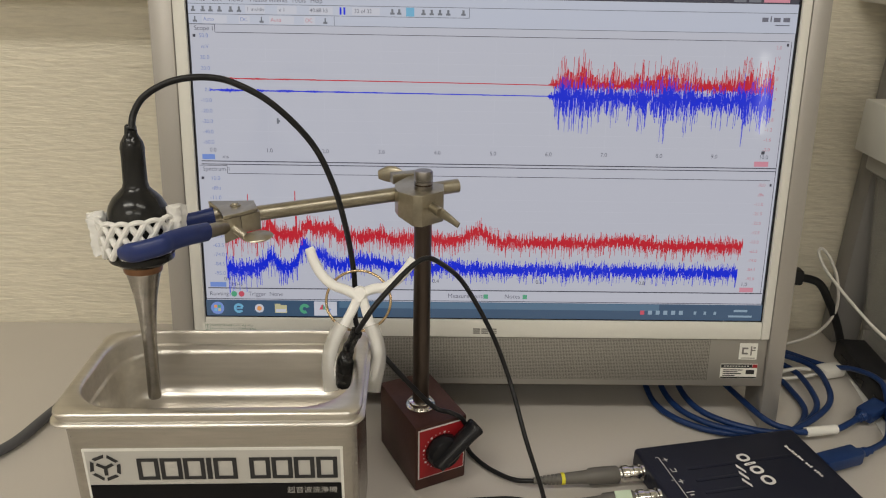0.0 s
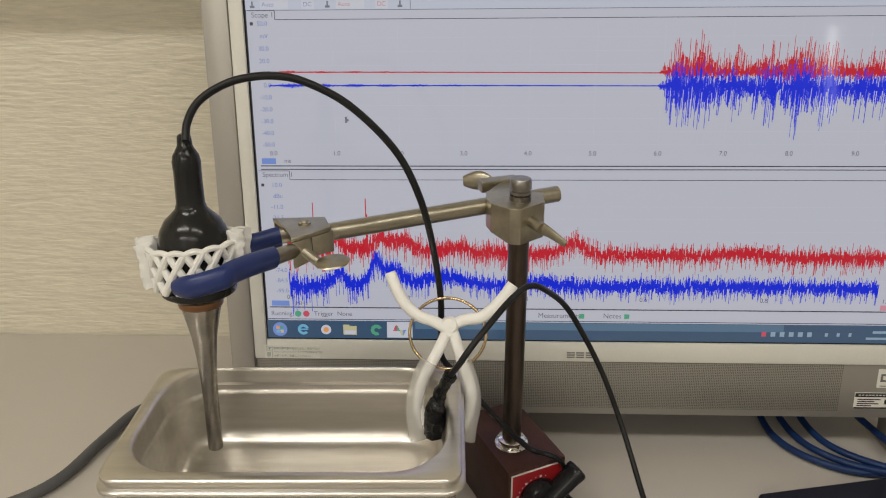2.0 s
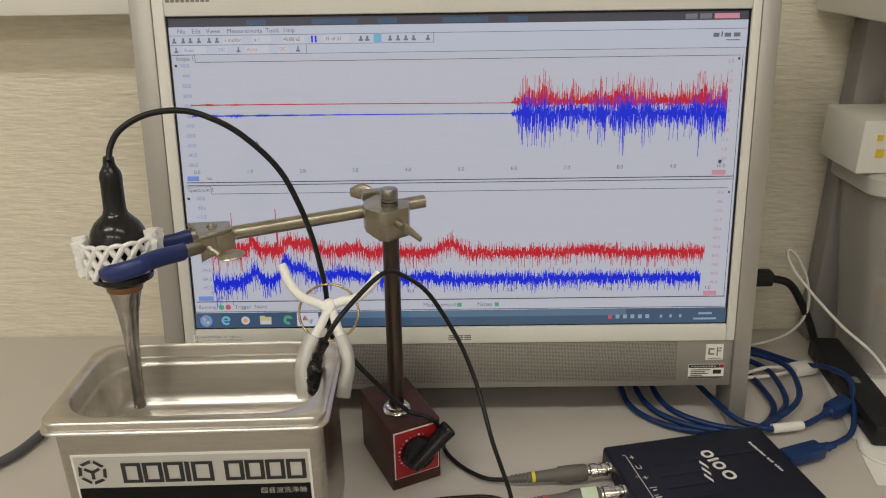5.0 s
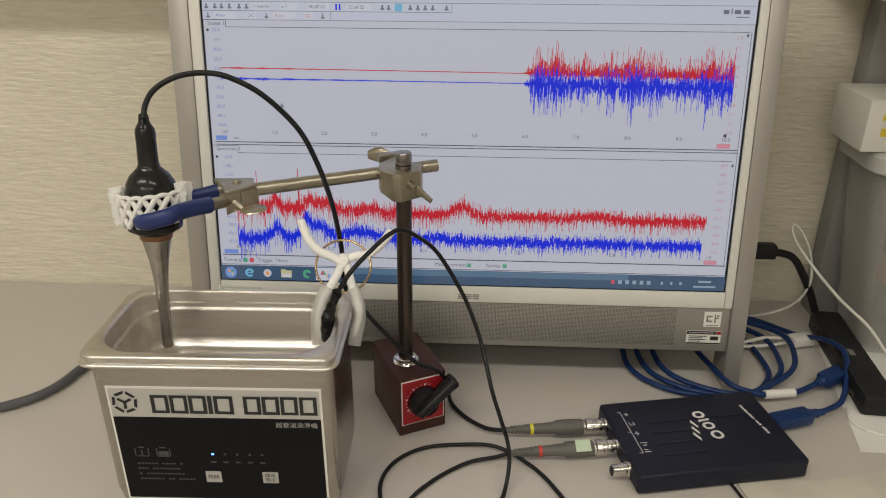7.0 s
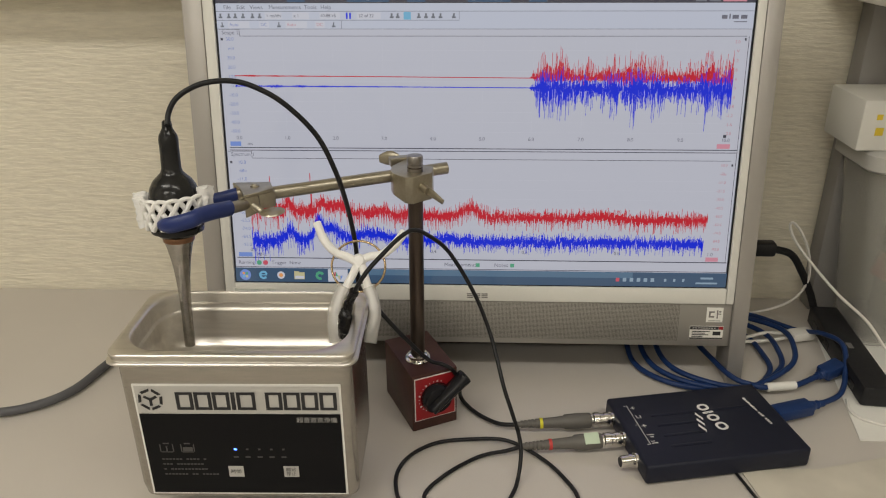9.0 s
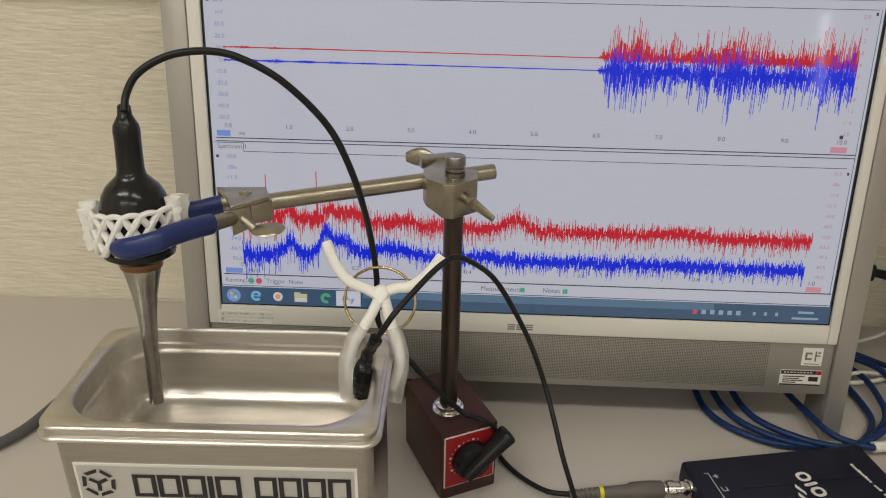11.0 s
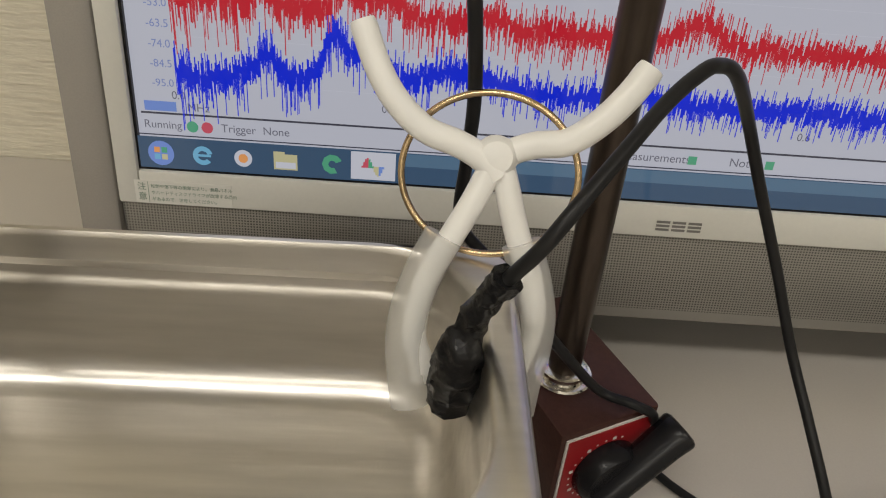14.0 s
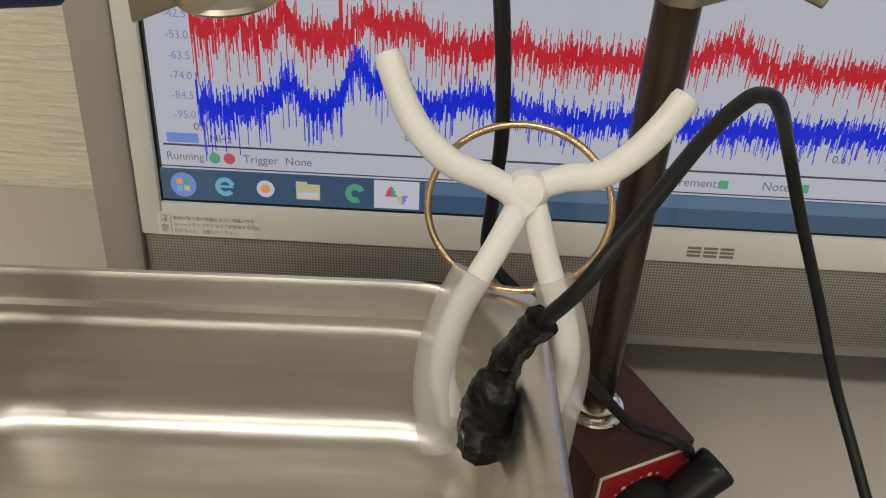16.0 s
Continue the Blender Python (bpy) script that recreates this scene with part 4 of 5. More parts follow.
# ---- ultrasonic probe held in the jaws ----
PROBE = pose(-0.1365, 0.5480, 0.1178, -5.4, 0.9, 0) @ Matrix.Diagonal((1, 1, 0.953, 1)) @ Matrix.Translation((0, 0, -0.110))
probe = thing("ultrasonic_probe", "black rubber probe with steel horn hanging in stand jaws", "probe", PROBE)
part("grip", lathe([(0.0020, 0.2800), (0.0030, 0.2790), (0.0034, 0.2745), (0.0048, 0.2718), (0.0058, 0.2700), (0.0064, 0.2668), (0.0062, 0.262), (0.0064, 0.2470), (0.0072, 0.2440), (0.0095, 0.2415), (0.0125, 0.2385), (0.0150, 0.2338), (0.0165, 0.2280), (0.0168, 0.2230), (0.0168, 0.2060), (0.0160, 0.2010)][::-1], 40), RUBBER, probe, "black bell-shaped rubber grip")
part("collar", lathe([(0.0172, 0.2015), (0.0176, 0.2030), (0.0176, 0.2050), (0.0165, 0.2060)], 40), RUBBER, probe)
part("lower_cap", lathe([(0.0098, 0.1972), (0.0125, 0.1982), (0.0150, 0.2005), (0.0162, 0.2020)], 40), RUBBER, probe)
part("horn", lathe([(0.0, 0.1100), (0.0036, 0.1102), (0.0038, 0.1120), (0.0037, 0.1300), (0.0040, 0.1500), (0.0048, 0.1640), (0.0062, 0.1770), (0.0084, 0.1885), (0.0102, 0.1960), (0.0104, 0.1974)], 32), CHROME, probe, "polished tapering steel horn")
part("heat_band", lathe([(0.0103, 0.1938), (0.0106, 0.1950), (0.0106, 0.1970), (0.0103, 0.1976)], 32), HEAT_TINT, probe, "brown heat-tinted ring")
part("cap_lug", sweep([Vector((-0.016, 0, 0.2015)), Vector((-0.0205, -0.002, 0.2012))], lambda t: 0.0016 - 0.001 * t, 8), RUBBER, probe)

# white foam netting round the grip
net = thing("foam_netting", "white foam netting sleeve wrapped round the probe grip", "netting", PROBE)
NZ0, NZ1, K = 0.2068, 0.2265, 15
for turn in (1, -1):
    for k in range(K):
        line = []
        for s in range(13):
            t = s / 12
            a = 2 * math.pi * (k / K + turn * t * 1.5 / K)
            side = math.cos(a)
            r = 0.0188 + 0.0002 * turn + 0.0035 * max(0.0, -side - 0.4) * t + 0.0030 * max(0.0, side - 0.5) * t
            line.append(Vector((r * math.cos(a), r * math.sin(a), NZ0 + (NZ1 - NZ0) * t + 0.0018 * math.cos(a))))
        part("strand", sweep(line, 0.0018, 8, flat=1.0, wide=(math.cos(2 * math.pi * k / K), math.sin(2 * math.pi * k / K), 0)), NETTING, net)
for k in range(K):
    line = []
    for s in range(9):
        a = 2 * math.pi * (k + s / 8 - 0.5) / K
        side = math.cos(a)
        r = 0.0189 + 0.0035 * max(0.0, -side - 0.4) + 0.0030 * max(0.0, side - 0.5)
        line.append(Vector((r * math.cos(a), r * math.sin(a), NZ1 + 0.0012 * math.sin(math.pi * s / 8) + 0.0018 * math.cos(a))))
    part("edge_loop", sweep(line, 0.0015, 8), NETTING, net)
for a0, w, pts in ((math.pi, 0.0052, ((0.0195, 0.2045), (0.0205, 0.2120), (0.0218, 0.2200), (0.0238, 0.2285))), (math.pi * 1.09, 0.0040, ((0.0200, 0.2050), (0.0210, 0.2130), (0.0218, 0.2200), (0.0225, 0.2270))),
                   (-0.18, 0.0044, ((0.0195, 0.2160), (0.0203, 0.2230), (0.0208, 0.2290), (0.0212, 0.2345))), (0.10, 0.0044, ((0.0200, 0.2160), (0.0212, 0.2230), (0.0218, 0.2290), (0.0222, 0.2340)))):
    bm = sweep(smooth_line([Vector((r * math.cos(a0), r * math.sin(a0), h)) for r, h in pts], 5), w, 14, flat=0.42, wide=(math.cos(a0), math.sin(a0), 0))
    for v in bm.verts:
        v.co += noise.noise_vector(v.co * 260) * 0.0013 + noise.noise_vector(v.co * 800) * 0.0005
    part("edge_fold", bm, NETTING, net, "crumpled netting edge")

# ---- spring clip on the tank wall ----
CO, CV = Vector((0, 0.5945, 0.167)), Vector((0, 0.4472, 0.8944))


def on_clip(u, v, out=0.0):
    return Vector((u, 0, 0)) + CO + CV * v + Vector((0, -0.8944, 0.4472)) * out


CN = (0, -0.8944, 0.4472)
clip = thing("spring_clip", "white plastic spring clip with milky sleeves gripping the tank wall", "clip", Matrix.Translation((0.0036, -0.0080, 0.0020)))
L_HANDLE = [(-0.0523, 0.0278), (-0.0485, 0.0184), (-0.0437, 0.0108), (-0.037, 0.0050), (-0.0292, 0.0022), (-0.0236, -0.0008), (-0.0196, -0.0048)]
R_HANDLE = [(0.0128, 0.0218), (0.0086, 0.0157), (0.0028, 0.0093), (-0.0044, 0.0042), (-0.0119, 0.0030), (-0.0178, 0.0006), (-0.0215, -0.0040)]
L_LEG = [(-0.0205, 0.0006), (-0.0230, -0.0060), (-0.0260, -0.0125), (-0.0297, -0.0195), (-0.0338, -0.0275), (-0.0362, -0.0360), (-0.0366, -0.0435), (-0.0344, -0.0500), (-0.0347, -0.0540)]
R_LEG = [(-0.0200, 0.0006), (-0.0176, -0.0065), (-0.0158, -0.0128), (-0.0136, -0.0195), (-0.0108, -0.0268), (-0.0090, -0.0348), (-0.0095, -0.0415), (-0.0116, -0.0484), (-0.0128, -0.0535)]


def strap(name, pts, r, out, mat=CLIP_WHITE, label="", flat=1.35):
    """A flat plastic strap, wider across the clip's plane than along it."""
    line = [on_clip(u, v, out) for u, v in pts]
    return part(name, sweep(smooth_line(line, 6), r, 16, flat=flat, wide=CN), mat, clip, label)


strap("handle", L_HANDLE, lambda t: 0.0027 if t > 0.02 else 0.0024, 0.0006, flat=1.15)
strap("handle", R_HANDLE, lambda t: 0.0029 - 0.0003 * t if t > 0.02 else 0.0026, -0.0006, flat=1.15)
strap("jaw", L_LEG, lambda t: 0.0027 - 0.0006 * (t > 0.93), 0.0004, flat=1.1)
strap("jaw", R_LEG, lambda t: 0.0027 - 0.0006 * (t > 0.93), -0.0004, flat=1.1)
piv = Matrix.Translation(on_clip(-0.0206, -0.0002, -0.003)) @ Vector(CN).to_track_quat("Z", "Y").to_matrix().to_4x4()
part("pivot", lathe([(0.0046, 0.0), (0.0050, 0.001), (0.0050, 0.0042), (0.0036, 0.0060), (0.0, 0.0066)], 24, piv), CLIP_WHITE, clip, "round white pivot")
L_SLEEVE = [(-0.0312, -0.0190), (-0.0352, -0.0275), (-0.0380, -0.0365), (-0.0387, -0.0450), (-0.0378, -0.0530), (-0.0366, -0.0600)]
R_SLEEVE = [(-0.0132, -0.0195), (-0.0102, -0.0280), (-0.0084, -0.0365), (-0.0087, -0.0440), (-0.0103, -0.0520), (-0.0114, -0.0600)]
strap("sleeve", L_SLEEVE, 0.0047, 0.0, SILICONE, "milky silicone sleeve", 1.0)
strap("sleeve", R_SLEEVE, 0.0047, 0.0, SILICONE, "milky silicone sleeve", 1.0)
part("spring_ring", sweep([on_clip(-0.0218 + 0.0205 * math.cos(2 * math.pi * k / 64), -0.0045 + 0.0188 * math.sin(2 * math.pi * k / 64), -0.0045 + 0.004 * math.cos(2 * math.pi * k / 64)) for k in range(64)], 0.00085, 10, closed=True), BRASS, clip, "iridescent brass spring ring")

# ---- taped sensor and its cable ----
sensor = thing("taped_sensor", "black taped sensor hanging on the tank wall with long looping cable", "sensor")
line = smooth_line([(-0.0236, 0.5525, 0.1255), (-0.0234, 0.5520, 0.1320), (-0.0230, 0.5515, 0.1390), (-0.0218, 0.5515, 0.1470), (-0.0186, 0.5511, 0.1555), (-0.0150, 0.5492, 0.1630)], 8)
bm = sweep(line, lambda t: (0.0054 if t < 0.42 else 0.0054 - 0.0054 * min((t - 0.42) / 0.2, 1) * 0.44), 20)
for v in bm.verts:
    v.co += noise.noise_vector(v.co * 280) * 0.0012 + noise.noise_vector(v.co * 750) * 0.0007
part("tape_wrap", bm, TAPE_BLACK, sensor, "wrinkled glossy black tape wrap", 60)
part("cable", sweep(smooth_line([(-0.0186, 0.5511, 0.1555), (-0.0147, 0.5489, 0.1636), (-0.0101, 0.5469, 0.1721), (-0.0048, 0.5495, 0.1794), (0.0040, 0.5585, 0.1868), (0.0125, 0.5680, 0.1928), (0.0190, 0.5740, 0.1962), (0.0238, 0.5782, 0.1968), (0.0306, 0.5841, 0.1926), (0.0445, 0.6028, 0.1736),
     (0.0564, 0.6107, 0.1522), (0.0703, 0.6114, 0.1242), (0.0801, 0.6046, 0.1001), (0.0858, 0.5915, 0.0845), (0.0912, 0.5760, 0.0680), (0.0980, 0.5680, 0.0490), (0.1035, 0.5640, 0.0320), (0.1053, 0.5560, 0.0200), (0.1030, 0.5440, 0.0070), (0.0980, 0.5300, 0.0028), (0.0850, 0.5080, 0.0024), (0.0500, 0.4950, 0.0024), (0.0200, 0.5100, 0.0024), (0.0090, 0.5420, 0.0024),
     (0.0160, 0.5690, 0.0024), (0.0380, 0.5880, 0.0024), (0.0690, 0.5940, 0.0024), (0.0970, 0.5890, 0.0054), (0.1230, 0.5720, 0.0024), (0.1390, 0.5490, 0.0024), (0.1470, 0.5260, 0.0024), (0.1400, 0.4950, 0.0024), (0.1000, 0.4800, 0.0024), (0.0550, 0.4920, 0.0050), (0.0320, 0.5230, 0.0024), (0.0460, 0.5490, 0.0024),
     (0.0730, 0.5720, 0.0024), (0.0960, 0.5785, 0.0040), (0.1070, 0.5790, 0.0078)], 8), 0.0016, 12), CABLE_BLACK, sensor, "thin black cable in loops")
probe_cable = thing("probe_cable", "thick black cable arching from the probe top behind the clip", "cable")
part("sheath", sweep(smooth_line([(-0.1305, 0.5557, 0.2779), (-0.1306, 0.5606, 0.2845), (-0.1265, 0.5643, 0.2923), (-0.1182, 0.5676, 0.2982), (-0.1075, 0.5703, 0.3019), (-0.0935, 0.5735, 0.3026), (-0.0795, 0.5754, 0.2992), (-0.0609, 0.5787, 0.2876), (-0.0418, 0.5839, 0.2652), (-0.0309, 0.5850, 0.2413), (-0.0255, 0.5968, 0.2096),
     (-0.0223, 0.6046, 0.1766), (-0.0225, 0.6103, 0.1547), (-0.0225, 0.6147, 0.1318), (-0.0127, 0.6128, 0.1199), (-0.0002, 0.6048, 0.1086), (0.0141, 0.6119, 0.0860), (0.0308, 0.6193, 0.0628), (0.0432, 0.6147, 0.0614), (0.0520, 0.6186, 0.0519), (0.0560, 0.6400, 0.0200), (0.0575, 0.6480, 0.0050), (0.0640, 0.6385, 0.0026), (0.0750, 0.6255, 0.0026), (0.0900, 0.6120, 0.0050), (0.1055, 0.6068, 0.0080)], 8),
     lambda t: 0.0018, 12), CABLE_BLACK, probe_cable, "smooth black cable sheath")

# ---- oscilloscope and its plugs ----
SC = pose(0.2580, 0.6020, 0, 0, 0, 11.2)
scope = thing("usb_oscilloscope", "flat navy blue USB oscilloscope with white printing", "oscilloscope", SC)
W, D = 0.0678, 0.0450
part("case", box((-W, -D, 0.001), (W, D, 0.0185), 0.0028, 3), NAVY, scope, "navy plastic case")
for k in range(4):
    part("rib", box((-0.040, -0.026 + 0.013 * k, 0.0184), (0.052 if k == 3 else -0.006, -0.023 + 0.013 * k, 0.0190), 0.0003), NAVY, scope)
TOPZ = 0.0188


def print_quads(name, quads, rot=0.0, at=(0, 0)):
    bm = flat_quads([(*q, TOPZ + 0.0004) for q in quads])
    bmesh.ops.transform(bm, matrix=pose(at[0], at[1], 0, 0, 0, rot), verts=bm.verts)
    return part(name, bm, WHITE_INK, scope, "white printed mark", 0)


# brand mark as plain shapes, reading along the short side
bm = bmesh.new()
for x0, w, tall in ((-0.014, 0.0062, 0), (-0.0066, 0.0018, 0), (-0.0036, 0.0062, 0), (0.0042, 0.0072, 0)):
    pts = rounded(w / 2, 0.0036, min(w / 2, 0.0034) * 0.95, 5, x0 + w / 2, 0.004)
    inner = rounded(max(w / 2 - 0.0016, 0.0001), 0.0019, min(max(w / 2 - 0.0016, 0.0001), 0.0018) * 0.9, 5, x0 + w / 2, 0.004)
    a = [bm.verts.new((px, py, TOPZ + 0.0005)) for px, py in pts]
    b = [bm.verts.new((px, py, TOPZ + 0.0005)) for px, py in inner]
    for k in range(len(a)):
        bm.faces.new((a[k], a[(k + 1) % len(a)], b[(k + 1) % len(a)], b[k]))
for k in range(3):
    q = [bm.verts.new((-0.008 + 0.005 * k + px, -0.0035 - 0.0022 * k + py, TOPZ + 0.0005)) for px, py in ((0, 0), (0.006, 0.0014), (0.008, 0.0004), (0.002, -0.0012))]
    bm.faces.new(q)
bmesh.ops.transform(bm, matrix=pose(0.004, 0.002, 0, 0, 0, -82) @ Matrix.Diagonal((1.4, 1.4, 1, 1)), verts=bm.verts)
part("brand_mark", bm, WHITE_INK, scope, "white brand mark", 0)
print_quads("series_print", [(-0.019 + 0.0021 * k, -0.001, -0.0174 + 0.0021 * k, 0.001 + 0.0006 * (k % 3 == 0)) for k in range(18) if k not in (9, 13)], -82, (0.050, 0.006))
print_quads("port_line", [(-0.0555, -0.020, -0.0550, 0.030), (-0.0580, 0.0295, -0.0550, 0.030), (-0.0580, 0.004, -0.0550, 0.0045), (-0.058, -0.0205, -0.055, -0.020)])
print_quads("port_symbols", [(-0.0535, 0.026, -0.0495, 0.0266), (-0.0515, 0.0245, -0.0508, 0.0285), (-0.0530, 0.0125, -0.0490, 0.0131), (-0.0530, 0.0125, -0.0524, 0.0165), (-0.0496, 0.0125, -0.0490, 0.0165), (-0.0535, 0.002, -0.0490, 0.0026),
                             (-0.0515, 0.000, -0.0508, 0.0045), (-0.0535, -0.0095, -0.0475, -0.0088), (-0.0520, -0.0125, -0.0490, -0.0115), (-0.0535, -0.020, -0.0485, -0.0190), (-0.0535, -0.0175, -0.0500, -0.0168)])
for py in (0.027, 0.0005, -0.026):
    bnc = part("bnc_socket", lathe([(0.0062, -0.002), (0.0062, 0.002), (0.0048, 0.0025), (0.0048, 0.0135), (0.0042, 0.0138)], 22, pose(-W, py, 0.0098, 0, -90, 0)), CONNECTOR, scope, "nickel BNC socket")
    if py < -0.02:
        part("pin", sweep([Vector((-W - 0.006, py, 0.0115)), Vector((-W - 0.006, py, 0.0155))], 0.0011, 8), CONNECTOR, bnc)
        part("bore", lathe([(0.0038, 0.0139), (0.0038, 0.0141)], 18, pose(-W, py, 0.0098, 0, -90, 0)), BLACK_MATT, bnc)


def scope_plug(py, end, band, tag, label):
    """A BNC plug with its grey moulded boot; it points along the socket's axis."""
    a = SC @ Vector((-W - 0.004, py, 0.0098))
    e = Vector(end)
    m = Matrix.Translation(a) @ (e - a).to_track_quat("Z", "Y").to_matrix().to_4x4()
    ln = (e - a).length
    plug = thing("bnc_plug", label, "plug", m, "oscilloscope plugs")
    part("bayonet", lathe([(0.0058, 0.0), (0.0062, 0.001), (0.0062, 0.004), (0.0054, 0.0046), (0.0054, 0.0072), (0.0064, 0.0080), (0.0064, 0.0125), (0.0052, 0.0135), (0.0048, 0.0165)], 24), CONNECTOR, plug, "knurled nickel bayonet ring")
    part("boot", lathe([(0.0056, 0.0150), (0.0064, 0.0160), (0.0066, 0.0260), (0.0062, 0.0370), (0.0050, 0.0385), (0.0044, 0.0480), (0.0041, 0.0560)], 22), PROBE_GREY, plug, "grey moulded boot")
    part("band", lathe([(0.0044, 0.0558), (0.0045, 0.0562), (0.0045, 0.0580), (0.0043, 0.0584)], 22), band, plug, "coloured ring band")
    rings = [(0.0040, 0.0584)]
    h = 0.0600
    while h < ln - 0.004:
        r = 0.0040 - 0.0012 * (h - 0.06) / (ln - 0.06)
        rings += [(r, h), (r, h + 0.0018), (r - 0.0008, h + 0.0019), (r - 0.0008, h + 0.0030)]
        h += 0.0031
    rings.append((0.0026, ln))
    part("strain_relief", lathe(rings, 18), PROBE_GREY, plug, "ribbed grey strain relief")
    if tag:
        lab = box((-0.0048, -0.0070, 0.0180), (0.0048, -0.0062, 0.0300), 0.0003)
        bmesh.ops.transform(lab, matrix=pose(0, 0, 0, 0, 0, TAGTURN), verts=lab.verts)
        part("tag", lab, LABEL_GREEN, plug, "pale green printed tag")
    return plug


TAGTURN = 150
scope_plug(0.027, (0.1040, 0.6070, 0.0080), BAND_YELLOW, False, "grey BNC plug with yellow band and ribbed tail")
scope_plug(0.0005, (0.1055, 0.5790, 0.0078), BAND_RED, True, "grey BNC plug with red band and green tag")


def usb_plug(name, a, b, label, cable_mat=CABLE_BLUE):
    a, b = Vector(a), Vector(b)
    m = Matrix.Translation(a) @ (b - a).to_track_quat("X", "Z").to_matrix().to_4x4()
    plug = thing(name, label, "plug", m)
    ln = (b - a).length
    part("shell", box((-0.004, -0.0055, -0.0030), (0.003, 0.0055, 0.0030), 0.0006), CONNECTOR, plug)
    part("moulding", box((0.0, -0.0072, -0.0052), (ln * 0.72, 0.0072, 0.0052), 0.0018), cable_mat, plug, "blue moulded plug body")
    part("tail", lathe([(0.0048, ln * 0.70), (0.0042, ln * 0.80), (0.0034, ln * 0.82), (0.0040, ln * 0.88), (0.0030, ln * 0.90), (0.0030, ln)], 14, pose(0, 0, 0, 0, 90, 0)), cable_mat, plug)
    return plug


usb_plug("usb_plug", (0.3255, 0.6270, 0.0095), (0.3730, 0.6440, 0.0090), "blue USB plug in the oscilloscope's side")
usb_plug("usb_plug", (0.4120, 0.7010, 0.0120), (0.3830, 0.6850, 0.0085), "blue USB plug in the black hub")
cord = thing("usb_cable", "blue USB cable running to the hub with white tag", "cable")
part("sheath", sweep(smooth_line([(0.3720, 0.6436, 0.0090), (0.3950, 0.660, 0.0080), (0.4100, 0.686, 0.0120), (0.4180, 0.715, 0.0250), (0.4120, 0.745, 0.0200), (0.4020, 0.775, 0.0060), (0.3700, 0.805, 0.0050), (0.34, 0.815, 0.005)], 8), 0.0024, 12), CABLE_BLUE, cord)
coil = thing("coiled_cable", "dark blue cable coiled behind the oscilloscope and under the monitor", "cable")
pts = []
for k in range(3):
    o = 0.011 * k
    pts += [(0.222 + o * 1.3, 0.752, 0.0050 + 0.003 * k), (0.223 + o * 1.2, 0.712, 0.004 + 0.003 * k), (0.240 + o, 0.686, 0.004 + 0.003 * k), (0.272 + o, 0.671 - 0.002 * k, 0.004 + 0.003 * k), (0.322, 0.674 - 0.003 * k, 0.004 + 0.003 * k), (0.348 + o * 0.8, 0.700, 0.004 + 0.003 * k), (0.352 + o * 1.3, 0.730, 0.004 + 0.004 * k),
            (0.345 + o * 1.6, 0.768, 0.004 + 0.004 * k), (0.315 + o, 0.795, 0.006 + 0.003 * k), (0.26 + o, 0.800, 0.006 + 0.003 * k)]
pts += [(0.30, 0.69, 0.012), (0.322, 0.668, 0.010), (0.340, 0.6685, 0.008), (0.362, 0.6730, 0.008), (0.3835, 0.6853, 0.0085)]
part("sheath", sweep(smooth_line(pts, 7), 0.0026, 10), CABLE_BLUE, coil, "glossy dark blue sheath")
part("tag", sweep([Vector((0.3325, 0.6675, 0.0085)), Vector((0.3600, 0.6722, 0.0082))], 0.0040, 14), LABEL_WHITE, coil, "white wrapped paper tag")

# ---- hub, cords and things at the side ----
hub = thing("usb_hub", "long black plastic USB hub with plugs along its side", "hub", Matrix.Translation((0.430, 0.728, 0)) @ pose(0, 0, 0, 0, 0, -5))
part("case", box((-0.0140, -0.078, 0.001), (0.0140, 0.073, 0.021), 0.003), BLACK_MATT, hub, "ridged black case")
for k in range(4):
    part("port", box((-0.0143, -0.060 + 0.034 * k, 0.006), (-0.0139, -0.046 + 0.034 * k, 0.0125), 0.0), BLACK_GLOSS, hub)
part("hub_mark", box((-0.004, -0.012, 0.0211), (0.001, -0.002, 0.0213)), INK_GREY, hub, "small grey mark")
bp = thing("power_lead", "black cord from the computer to the hub", "cable")
part("sheath", sweep(smooth_line([(0.372, 0.800, 0.0865), (0.392, 0.800, 0.0800), (0.408, 0.802, 0.0580), (0.420, 0.803, 0.036), (0.428, 0.802, 0.016)], 8), 0.0038, 12), CABLE_BLACK, bp)
part("plug", box((0.345, 0.793, 0.0795), (0.374, 0.807, 0.0945), 0.003), BLACK_MATT, bp, "black moulded plug")
wp = thing("white_plug", "white plug pushed into the hub's side", "plug", Matrix.Translation((0.399, 0.764, 0)) @ pose(0, 0, 0, 0, 0, 14))
part("moulding", box((-0.010, -0.0075, 0.002), (0.0145, 0.0075, 0.012), 0.003), CABLE_WHITE, wp)
for k in range(2):
    part("lead", sweep(smooth_line([(-0.013, -0.003 + 0.006 * k, 0.008), (-0.035, -0.002 + 0.008 * k, 0.006 + 0.004 * k), (-0.065, 0.004 + 0.005 * k, 0.005), (-0.11, 0.02, 0.004)], 6), 0.0018, 10), CABLE_WHITE, wp)
wc = thing("looped_cord", "thin white cord looping up behind the hub", "cable")
part("sheath", sweep(smooth_line([(0.335, 0.815, 0.004), (0.370, 0.812, 0.006), (0.402, 0.806, 0.022), (0.414, 0.800, 0.050), (0.408, 0.798, 0.083), (0.396, 0.798, 0.106), (0.386, 0.798, 0.116), (0.384, 0.796, 0.110), (0.392, 0.784, 0.094), (0.420, 0.755, 0.062), (0.446, 0.735, 0.040), (0.462, 0.72, 0.018), (0.475, 0.70, 0.003), (0.52, 0.66, 0.002)], 8), 0.0014, 10), CABLE_WHITE, wc)
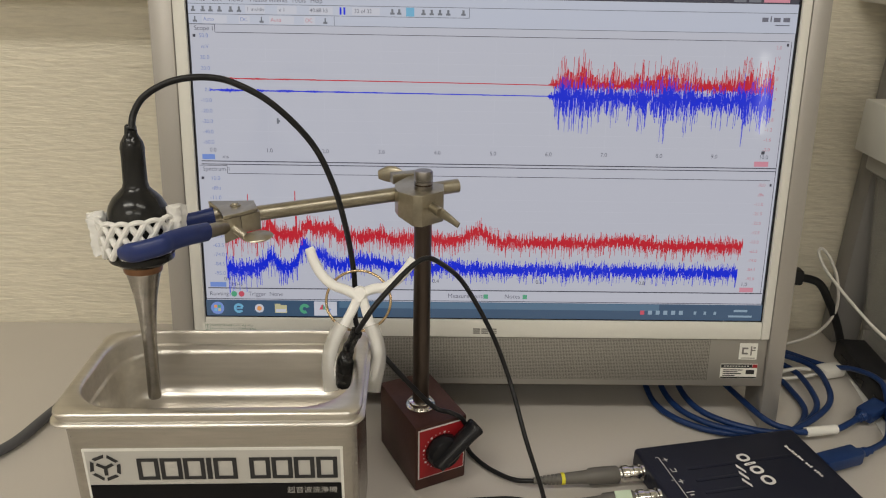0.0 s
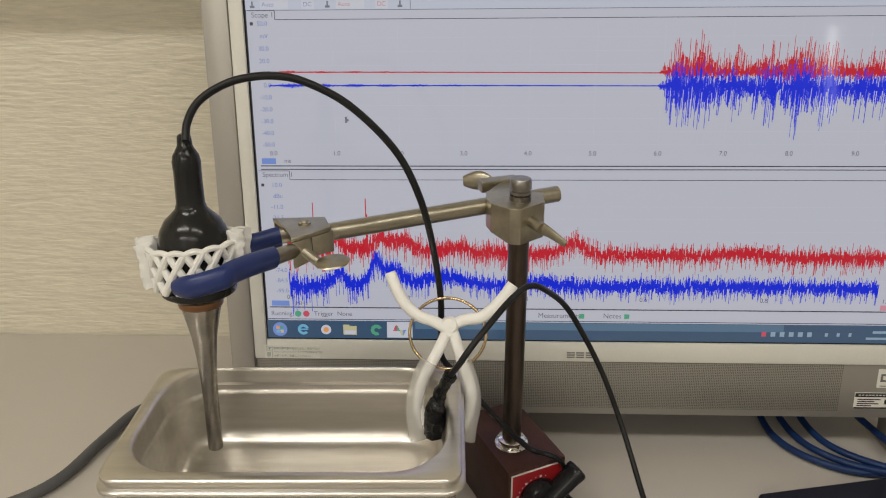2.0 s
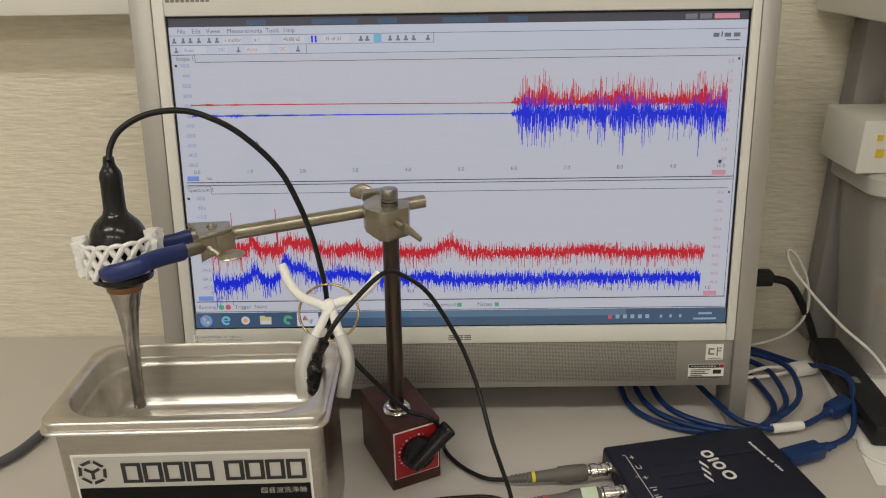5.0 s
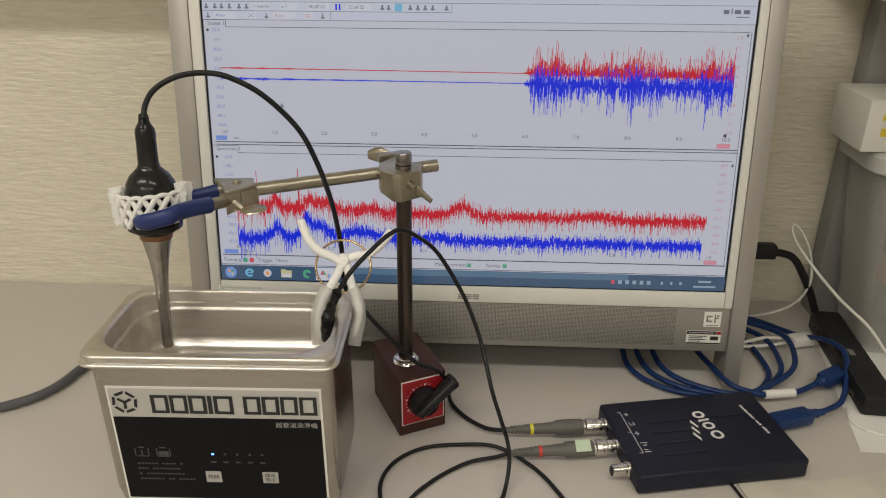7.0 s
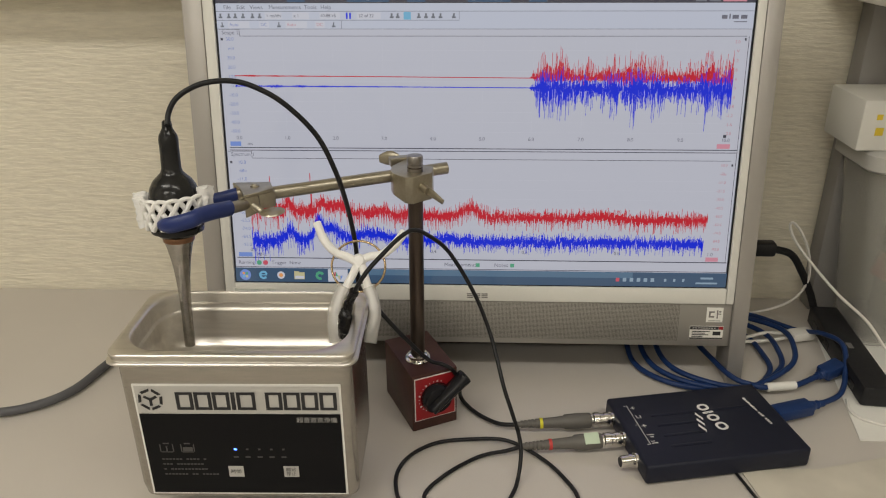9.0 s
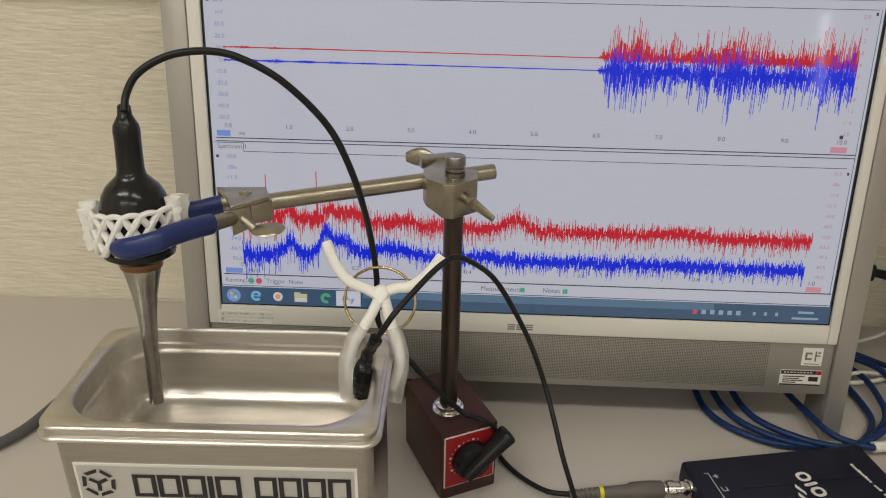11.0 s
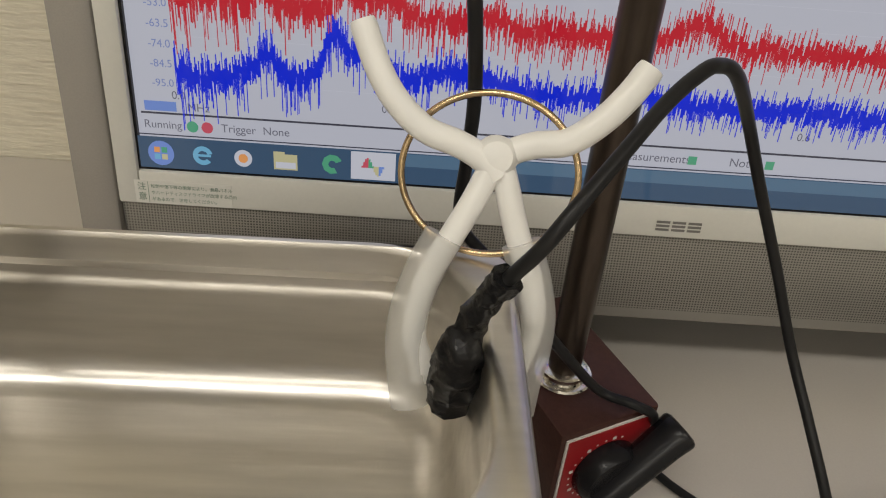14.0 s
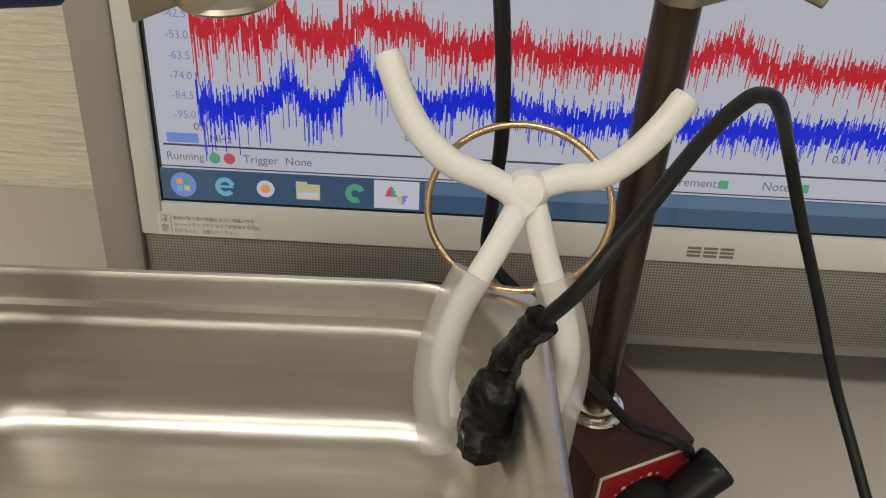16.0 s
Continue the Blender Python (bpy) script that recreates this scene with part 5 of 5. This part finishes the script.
wl = thing("white_lead", "thin white lead curled on the desk by the hub", "cable")
part("sheath", sweep(smooth_line([(0.402, 0.660, 0.002), (0.398, 0.643, 0.002), (0.406, 0.630, 0.002), (0.430, 0.622, 0.002), (0.47, 0.63, 0.002)], 8), 0.0014, 10), CABLE_WHITE, wl)
post = thing("steel_post", "grey steel post standing on the desk by the wall", "post", pose(0.449, 0.842, 0))
part("shaft", box((-0.0135, -0.012, 0.0), (0.0135, 0.012, 0.3282), 0.001), POST_GREY, post)
cab = thing("overhead_cabinet", "pale grey cabinet carried on the steel post", "cabinet", pose(0.62, 0.80, 0.3285))
part("carcase", box((-0.222, -0.26, 0.0), (0.55, 0.055, 0.30), 0.003), SHELF_WHITE, cab, "pale grey carcase")
bin_ = thing("storage_box", "translucent plastic storage box with dark things inside", "storage box", pose(0.558, 0.786, 0))
bm = loft([at_height(rounded(0.100, 0.030, 0.012), 0.0), at_height(rounded(0.104, 0.034, 0.014), 0.003), at_height(rounded(0.130, 0.038, 0.016), 0.184), at_height(rounded(0.128, 0.036, 0.015), 0.184), at_height(rounded(0.102, 0.032, 0.013), 0.005)], True, True)
part("tub", bm, TRANSLUCENT, bin_, "milky translucent tub")
part("lid", loft([at_height(rounded(0.134, 0.042, 0.016), 0.1845), at_height(rounded(0.137, 0.045, 0.016), 0.187), at_height(rounded(0.137, 0.045, 0.016), 0.200), at_height(rounded(0.134, 0.042, 0.016), 0.203)], True, True), CLOUDY, bin_, "cloudy snap-on lid")
stuffs = thing("tool_bundle", "dark and red tools lying inside the storage box", "tools", pose(0.558, 0.786, 0.008))
part("grip", sweep(smooth_line([(-0.075, 0.0, 0.085), (-0.07, 0.0, 0.115), (-0.03, 0.0, 0.125), (0.03, 0.005, 0.11)], 5), 0.014, 12), TOOL_DARK, stuffs)
part("grip", sweep(smooth_line([(-0.078, 0.0, 0.055), (-0.07, 0.0, 0.075), (-0.045, 0.0, 0.085)], 5), 0.013, 12), TOOL_RED, stuffs)
part("body", box((-0.075, -0.026, 0.0), (0.08, 0.026, 0.060), 0.01), TOOL_DARK, stuffs)
carton = thing("paper_box", "white carton with yellow squares on top of the storage box", "carton", pose(0.545, 0.7885, 0.2035))
part("carton_body", box((-0.137, -0.034, 0.0), (0.11, 0.034, 0.046), 0.002), LABEL_WHITE, carton)
for k, (sx, sz, q) in enumerate(((-0.120, 0.018, 0.007), (-0.104, 0.015, 0.009), (-0.098, 0.027, 0.006), (-0.122, 0.031, 0.005), (-0.086, 0.016, 0.008))):
    part("yellow_square", box((sx - q / 2, -0.0346, sz - q / 2), (sx + q / 2, -0.0342, sz + q / 2)), YELLOW, carton)
paper = thing("paper_sheet", "white paper sheet lying on the desk under the hub", "paper")
part("sheet", prism([(0.421, 0.772), (0.389, 0.605), (0.56, 0.600), (0.60, 0.772)], 0.0002, 0.0007), PAPER, paper)
mat_ = thing("desk_mat", "stained cream mat with brown marks at the desk's front", "mat")
part("mat_sheet", prism([(0.278, 0.566), (0.284, 0.530), (0.30, 0.45), (0.62, 0.45), (0.62, 0.592), (0.40, 0.584), (0.34, 0.568)], 0.0002, 0.0012), MAT_CREAM, mat_)
thin = thing("thin_lead", "thin black lead beside the mat on the desk", "cable")
part("sheath", sweep(smooth_line([(0.272, 0.566, 0.0015), (0.276, 0.550, 0.0015), (0.281, 0.53, 0.0015), (0.295, 0.49, 0.0015), (0.30, 0.44, 0.0015)], 6), 0.0012, 8), CABLE_BLACK, thin)
